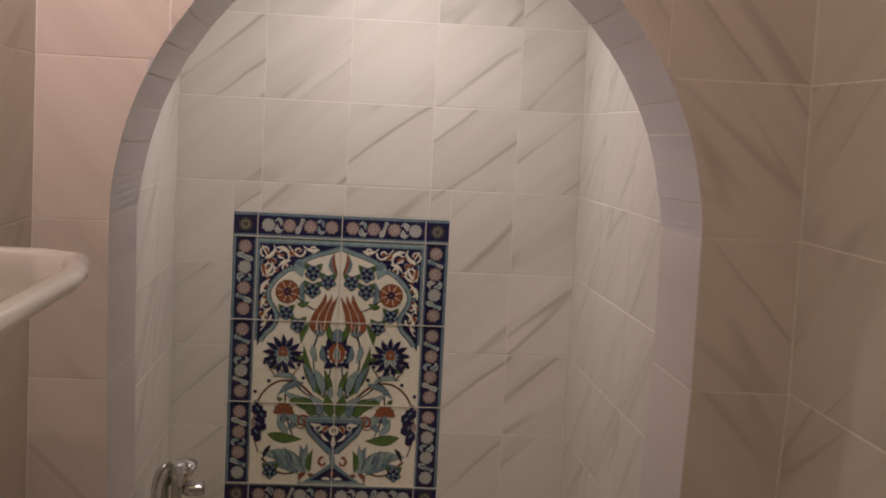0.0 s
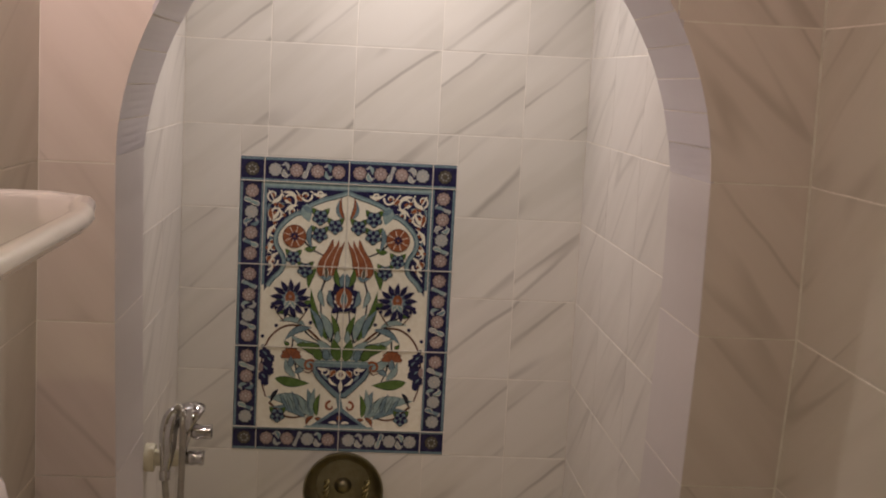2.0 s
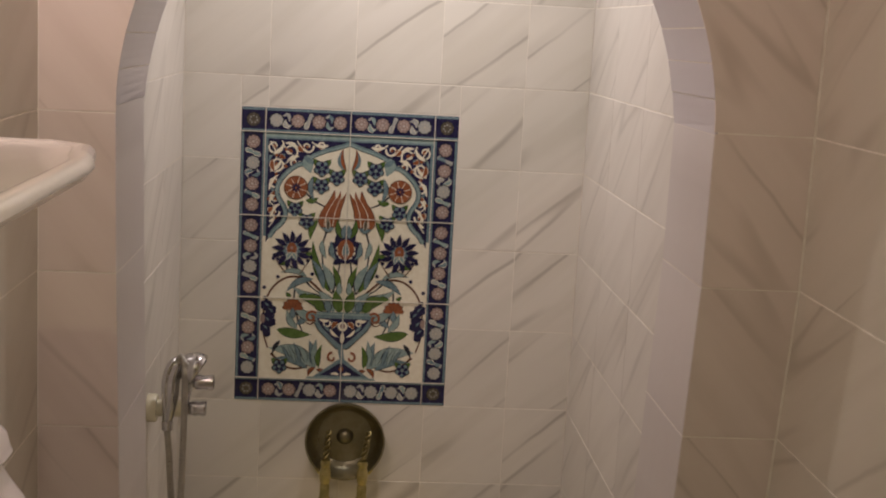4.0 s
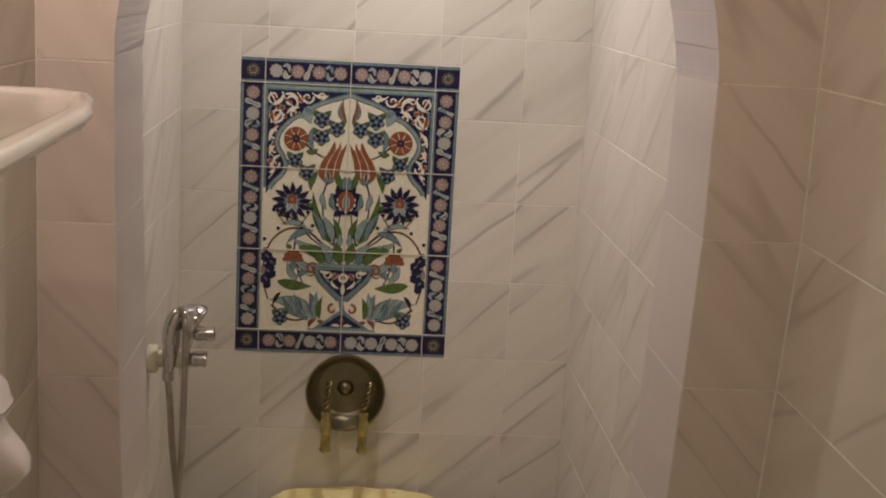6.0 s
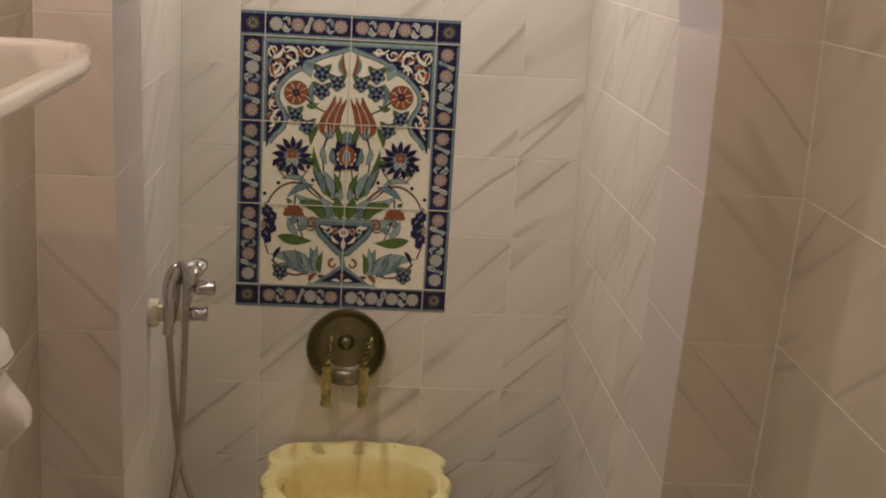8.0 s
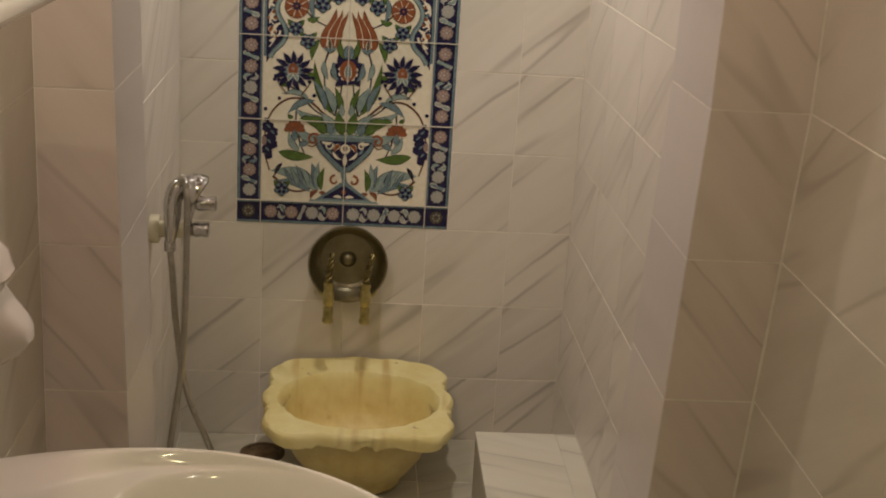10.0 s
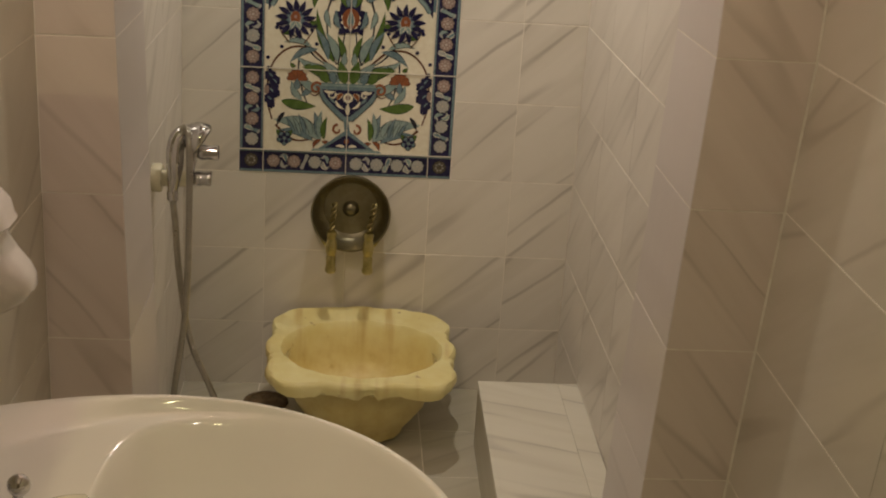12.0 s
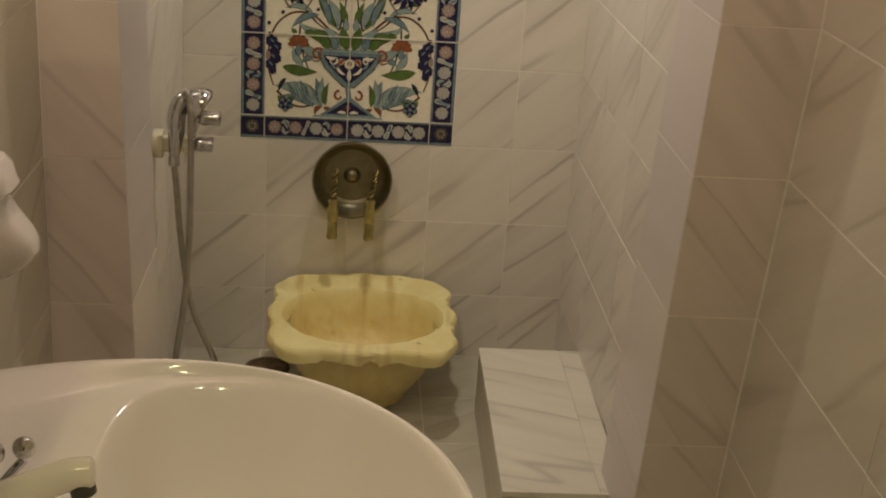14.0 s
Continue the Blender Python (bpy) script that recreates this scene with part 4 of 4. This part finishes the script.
def volute(q):
    q.spiral(0.076, 0.156, 0.015, 1.2, 2.4, 0.0064, "rust", -1)
    q.line([(0.066, 0.148), (0.078, 0.138), (0.090, 0.142)], 0.0035, "brown")


for u, v, r in ((0.064, 0.518, 0.0185), (0.028, 0.497, 0.0175), (0.064, 0.476, 0.018), (0.125, 0.418, 0.017), (0.096, 0.390, 0.0175), (0.150, 0.030, 0.017)):
    flower("blue_blossom", blue_blossom(u, v, r))
flower("apex_leaf", apex_leaf)
flower("red_rosette", red_rosette)
flower("tulip", tulip)
flower("star_flower", star_flower)
flower("carnation", carnation)
flower("side_blossom", side_blossom)
flower("berry_sprig", berry_sprig)
flower("berry_sprig", inner_sprig)
for u, v in ((0.160, 0.252), (0.190, 0.20), (0.192, 0.225), (0.078, 0.262)):
    flower("berry", berry(u, v))
flower("volute", volute)


def centre_flower(q):
    for k in range(9):
        a = math.pi * (k / 8 * 1.5 - 0.25)
        q.leaf((0.010 * math.cos(a), 0.322 + 0.012 * math.sin(a)), (0.042 * math.cos(a), 0.322 + 0.050 * math.sin(a)), 0.018, "navy", 0.003, "black")
    for s in (1, -1):
        q.leaf((s * 0.010, 0.352), (s * 0.022, 0.398), 0.012, "green", s * -0.004, "black")
        q.leaf((s * 0.022, 0.300), (s * 0.034, 0.345), 0.013, "steel", s * -0.006, "black")
        q.leaf((s * 0.004, 0.385), (s * 0.004, 0.345), 0.010, "steel", s * 0.003, "black")
    q.disc(0, 0.322, 0.028, "navy", 1.15)
    q.bloom(0, 0.322, 0.024, 10, "cream", 0.8)
    q.disc(0, 0.325, 0.0205, "rust", 1.2)
    q.leaf((0, 0.300), (0, 0.345), 0.014, "steel", 0.0, "cream")
    q.disc(0, 0.308, 0.006, "rose", n=10)


flower("centre_flower", centre_flower, (1,))


def vase(q):
    # sheaf of leaves over the rim
    for s in (1, -1):
        q.leaf((s * 0.035, 0.172), (s * 0.112, 0.206), 0.026, "green", s * 0.010, "black")
        q.leaf((s * 0.022, 0.170), (s * 0.062, 0.222), 0.022, "teal", s * 0.004, "black")
        q.leaf((s * 0.050, 0.170), (s * 0.070, 0.206), 0.020, "green", 0.0, "black")
        q.leaf((s * 0.008, 0.168), (s * 0.022, 0.225), 0.024, "green", 0.0, "black")
        q.leaf((s * 0.034, 0.168), (s * 0.042, 0.205), 0.016, "steel", 0.0, "black")
        q.leaf((s * 0.055, 0.150), (s * 0.125, 0.190), 0.019, "teal", s * -0.010, "black")
    q.shape([(-0.078, 0.168), (0.078, 0.168), (0.074, 0.150), (0.060, 0.124), (0.036, 0.100), (0.014, 0.078), (-0.014, 0.078), (-0.036, 0.100), (-0.060, 0.124), (-0.074, 0.150)], "black")
    q.shape([(-0.076, 0.166), (0.076, 0.166), (0.072, 0.150), (0.058, 0.125), (0.035, 0.101), (0.013, 0.080), (-0.013, 0.080), (-0.035, 0.101), (-0.058, 0.125), (-0.072, 0.150)], "steel")
    q.shape([(-0.062, 0.154), (0.064, 0.154), (0.060, 0.146), (0.049, 0.130), (0.029, 0.110), (0.006, 0.090), (-0.006, 0.090), (-0.029, 0.110), (-0.049, 0.130), (-0.060, 0.146)], "navy")
    q.shape([(-0.082, 0.160), (0.082, 0.160), (0.084, 0.170), (-0.084, 0.170)], "steel")
    q.shape([(-0.080, 0.163), (0.080, 0.163), (0.081, 0.167), (-0.081, 0.167)], "teal")
    for s in (1, -1):
        q.spiral(s * 0.040, 0.142, 0.011, 1.0, 0.5, 0.0045, "cream", s)
        q.leaf((s * 0.058, 0.151), (s * 0.030, 0.150), 0.007, "cream", s * 0.003)
        q.leaf((s * 0.030, 0.128), (s * 0.008, 0.108), 0.007, "cream", s * 0.004)
        q.leaf((s * 0.012, 0.146), (s * 0.026, 0.128), 0.010, "rust", s * 0.003, "cream")
        q.leaf((s * 0.045, 0.136), (s * 0.030, 0.120), 0.006, "steel", 0.0)
    q.disc(0, 0.135, 0.012, "cream")
    q.disc(0, 0.136, 0.0065, "rose")
    q.leaf((0, 0.092), (0, 0.124), 0.010, "cream", 0.0)
    # knot and foot
    q.line([(-0.004, 0.084), (0.0, 0.060), (0.004, 0.040)], 0.012, "steel", 0)
    for s in (1, -1):
        q.spiral(s * 0.022, 0.056, 0.014, 0.8, 1.6, 0.0062, "rust", -s)
    q.shape([(-0.008, 0.052), (0.008, 0.052), (0.034, 0.032), (0.070, 0.006), (-0.070, 0.006), (-0.034, 0.032)], "steel")
    q.shape([(-0.006, 0.042), (0.006, 0.042), (0.028, 0.027), (0.052, 0.011), (-0.052, 0.011), (-0.028, 0.027)], "navy")
    q.shape([(-0.086, 0.0015), (0.086, 0.0015), (0.080, 0.007), (-0.080, 0.007)], "teal")
    for s in (1, -1):
        q.leaf((s * 0.004, 0.014), (s * 0.026, 0.015), 0.007, "cream", s * 0.002)
    q.disc(0, 0.028, 0.006, "rust", n=10)


flower("vase", vase, (1,), 0.00075)

# joints between the painted tiles, a little proud of the glaze
bm = bmesh.new()
for u in (-0.2, 0.0, 0.2):
    box(bm, (u - 0.0010, -0.0028, -E), (u + 0.0010, 0.004, 0.6 + E))
for v in (0.0, 0.2, 0.4, 0.6):
    for a, b in ((-0.2 - E, -0.2011), (-0.1989, -0.0011), (0.0011, 0.1989), (0.2011, 0.2 + E)):
        box(bm, (a, -0.0028, v - 0.0010), (b, 0.004, v + 0.0010))
part("joint", bm, material("mural_grout", (0.66, 0.62, 0.54), 0.7), mural, "pale raised joint lines", smooth=False)


# ---- tiles, each a piece of its wall or floor ----
made = {}


def tile_mesh(w, h, mat):
    key = (round(w, 4), round(h, 4), mat.name)
    if key not in made:
        bm = box(bmesh.new(), (0, 0, 0), (w, THICK, h))
        front = [e for e in bm.edges if all(v.co.y < 1e-6 for v in e.verts)]
        bmesh.ops.bevel(bm, geom=front, offset=0.0006, segments=1, affect="EDGES")
        made[key] = finish("tile", bm, mat, False)
    return made[key]


def tile(parent, m, w, h, mat):
    ob = new("tile", tile_mesh(w, h, mat))
    ob.parent = parent
    ob.matrix_world = m @ pose(0, random.uniform(-0.0002, 0.0002), 0, random.uniform(-0.03, 0.03), 0, random.uniform(-0.03, 0.03))
    return ob


def tile_field(parent, origin, turn, us, vs, mat, skip=None, hinge=0.0, slope=0.0, tight=UPRIGHT):
    """Tiles a wall: us and vs are the joints along it and up it; the wall's local x runs to the right of one who faces it.
    Below the hinge the wall leans towards one who faces it."""
    upright = Matrix.Translation(origin) @ pose(0, 0, 0, 0, 0, turn)
    leaning = upright @ pose(0, 0, hinge, -math.degrees(math.atan(slope))) @ Matrix.Translation((0, 0, -hinge))
    for u0, u1 in zip(us, us[1:]):
        for v0, v1 in zip(vs, vs[1:]):
            m = leaning if v1 < hinge + 0.01 else upright
            for a, b, c, d in ([(u0, u1, v0, v1)] if skip is None else cut((u0, u1, v0, v1), skip)):
                if b - a > 0.012 and d - c > 0.012:
                    tile(parent, m @ Matrix.Translation((a + tight, 0, c + GAP)), b - a - 2 * tight, d - c - 2 * GAP, mat)


def cut(r, s):
    """The rectangle r (x0, x1, z0, z1) less the rectangle s, as rectangles."""
    x0, x1, z0, z1 = r
    a0, a1, b0, b1 = s
    if x1 <= a0 or x0 >= a1 or z1 <= b0 or z0 >= b1:
        return [r]
    out = []
    if x0 < a0:
        out.append((x0, a0, z0, z1))
    if x1 > a1:
        out.append((a1, x1, z0, z1))
    m0, m1 = max(x0, a0), min(x1, a1)
    if z1 > b1:
        out.append((m0, m1, b1, z1))
    if z0 < b0:
        out.append((m0, m1, z0, b0))
    return out


def rows_from(z, pitch, top):
    """Joint heights on a regular pitch through z, from the floor to the top."""
    k = math.ceil((0.03 - z) / pitch)
    out = [0.0]
    while z + k * pitch < top - 0.03:
        out.append(z + k * pitch)
        k += 1
    return out + [top]


NROWS = rows_from(1.355, 0.1970, CEIL)
tile_field(wall_north, (0, 0, 0), 0, [AL, -0.194, 0.006, 0.208, 0.410, AR], NROWS, M_NICHE, skip=MURAL, tight=0.0009)
depth = [0.0, 0.3, 0.6, -JAMB]
tile_field(wall_niche_east, (AR, 0, 0), -90, depth, NROWS, M_SIDE)
tile_field(wall_niche_west, (AL, JAMB, 0), 90, [0, 0.25, 0.55, -JAMB], NROWS, M_SIDE)

PROWS = rows_from(1.349, 0.2440, CEIL)
PROWS_L = rows_from(1.335, 0.2440, CEIL)
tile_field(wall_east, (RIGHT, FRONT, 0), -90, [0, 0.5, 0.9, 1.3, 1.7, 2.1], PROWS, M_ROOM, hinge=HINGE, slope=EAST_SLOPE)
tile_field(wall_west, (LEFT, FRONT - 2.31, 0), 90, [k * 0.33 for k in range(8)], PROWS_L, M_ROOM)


def arch_z(x):
    t = (x - ARCH_C) / ARCH_A
    return SPRING + RISE * (1 - abs(t) ** ARCH_N) ** (1 / ARCH_N) if abs(t) < 1 else 0.0


def prism(points, y0, y1):
    """A flat piece with the outline (x, z), between y0 and y1."""
    bm = bmesh.new()
    loft(bm, [[(x, y0, z) for x, z in points], [(x, y1, z) for x, z in points]], True, True, True)
    return bm


def piece(name, parent, bm, mat, origin):
    """A piece of its own shape, with its origin set so that its grain differs from its neighbours'."""
    ob = new(name, finish(name, bm, mat, False))
    for v in ob.data.vertices:
        v.co -= Vector(origin)
    ob.location = origin
    ob.parent = parent
    return ob


def face_tiles(x0, x1, zs, right):
    """Front tiles of a pier: straight below the springing, cut to the arch above it."""
    for z0, z1 in zip(zs, zs[1:]):
        a, b, c, d = x0 + GAP, x1 - (0.004 if x1 == RIGHT else GAP), z0 + GAP, z1 - GAP
        inside = x0 > ARCH_L - 0.01 and x1 < ARCH_R + 0.01
        if inside and z1 <= SPRING + 0.012:
            continue
        if z1 <= SPRING + 0.012:
            if right:
                pts = [(a - lean(c), c), (b - lean_east(c), c), (b - lean_east(d), d), (a - lean(d), d)]
            else:
                pts = [(a, c), (b + lean_left(c), c), (b + lean_left(d), d), (a, d)]
        else:
            xs = sorted({a, b, *[x for x in (ARCH_C - ARCH_A * math.cos(math.pi * i / 60) for i in range(61)) if a < x < b]})
            low = [(x, max(c, arch_z(x))) for x in xs]
            keep = [p for p in low if p[1] < d - 0.001]
            if len(keep) < 2:
                continue
            pts = keep + [(keep[-1][0], d), (keep[0][0], d)]
        piece("tile", wall_arch, prism(pts, FRONT, FRONT + THICK), M_PIER, (pts[0][0], FRONT, z0))


def upper(zs):
    return [z for z in zs if z > SPRING - 0.03]


face_tiles(LEFT, ARCH_L, [z for z in PROWS_L if z < SPRING + 0.02], False)
face_tiles(ARCH_R, RIGHT, [z for z in PROWS if z < SPRING + 0.02], True)
for u0, u1 in ((LEFT, -0.267), (-0.267, -0.07), (-0.07, ARCH_C)):
    face_tiles(u0, u1, upper(PROWS_L), False)
for u0, u1 in ((ARCH_C, 0.29), (0.29, 0.492), (0.492, RIGHT)):
    face_tiles(u0, u1, upper(PROWS), True)


def reveal(z0, z1, right):
    """A tile that lines the straight part of the opening."""
    c, d = z0 + GAP, z1 - (GAP if z1 < SPRING else 0)
    if right:
        pts = [(ARCH_R - lean(c), c), (ARCH_R + THICK - lean(c), c), (ARCH_R + THICK - lean(d), d), (ARCH_R - lean(d), d)]
    else:
        pts = [(ARCH_L - THICK + lean_left(c), c), (ARCH_L + lean_left(c), c), (ARCH_L + lean_left(d), d), (ARCH_L - THICK + lean_left(d), d)]
    piece("tile", wall_arch, prism(pts, FRONT + 0.001, JAMB - 0.001), M_REVEAL, (pts[0][0], FRONT, z0))


for right, zs in ((False, PROWS_L), (True, PROWS)):
    for z0, z1 in zip(zs, zs[1:]):
        if z0 < SPRING - 0.03:
            reveal(z0, SPRING if z1 > SPRING - 0.03 else z1, right)

# narrow strips that line the curve
N, FUNNEL = 27, 0.013


def strip_ring(f0, f1, grow, inset, steps=4):
    """Points of the arch between two shares of its length; the inner end is a little narrower."""
    out = []
    for k in range(steps + 1):
        a = even_angle(f0 + (f1 - f0) * k / steps)
        out.append(arch_at(a, grow - inset * max(0.0, math.sin(a)) ** 0.5))
    return out


for i in range(N):
    uneven, ends = random.uniform(-0.0008, 0.0004), []
    for inset in (0.0, FUNNEL):
        ends.append(strip_ring((i + 0.020) / N, (i + 0.980) / N, uneven, inset) + strip_ring((i + 0.020) / N, (i + 0.980) / N, THICK, 0.0)[::-1])
    y0, y1 = FRONT + 0.001 - random.uniform(0, 0.0006), JAMB - 0.001
    bm = loft(bmesh.new(), [[(x, y0, z) for x, z in ends[0]], [(x, y1, z) for x, z in ends[1]]], True, True, True)
    piece("tile_strip", wall_arch, bm, M_JAMB, (ends[0][0][0], FRONT, ends[0][0][1]))

# the joints between the strips
rings = []
for y, inset, grow in ((FRONT + 0.003, 0.0, 0.0007), (JAMB - 0.003, FUNNEL, 0.0007), (JAMB - 0.003, 0.0, THICK), (FRONT + 0.003, 0.0, THICK)):
    rings.append([(x, y, z) for x, z in strip_ring(0.0, 1.0, grow, inset, 4 * N)])
part("joint_grout", loft(bmesh.new(), rings + rings[:1], False), M_GROUT, wall_arch, smooth=False)

# floor tiles
for x0, x1 in zip(*(lambda s: (s, s[1:]))([AL, -0.20, 0.002, 0.204, 0.406, AR])):
    ys = [0.0, -0.237, -0.462, -0.687, JAMB]
    for y1, y0 in zip(ys, ys[1:]):
        tile(floor, Matrix.Translation((x0 + GAP, y0 + GAP, 0)) @ pose(0, 0, 0, -90, 0, 0), x1 - x0 - 2 * GAP, y1 - y0 - 2 * GAP, M_FLOOR)
for i in range(6):
    for j in range(8):
        w = (RIGHT - LEFT) / 6
        tile(floor, Matrix.Translation((LEFT + i * w + GAP, JAMB - 0.25 * (j + 1) + GAP, 0)) @ pose(0, 0, 0, -90, 0, 0), w - 2 * GAP, 0.25 - 2 * GAP, M_FLOOR)
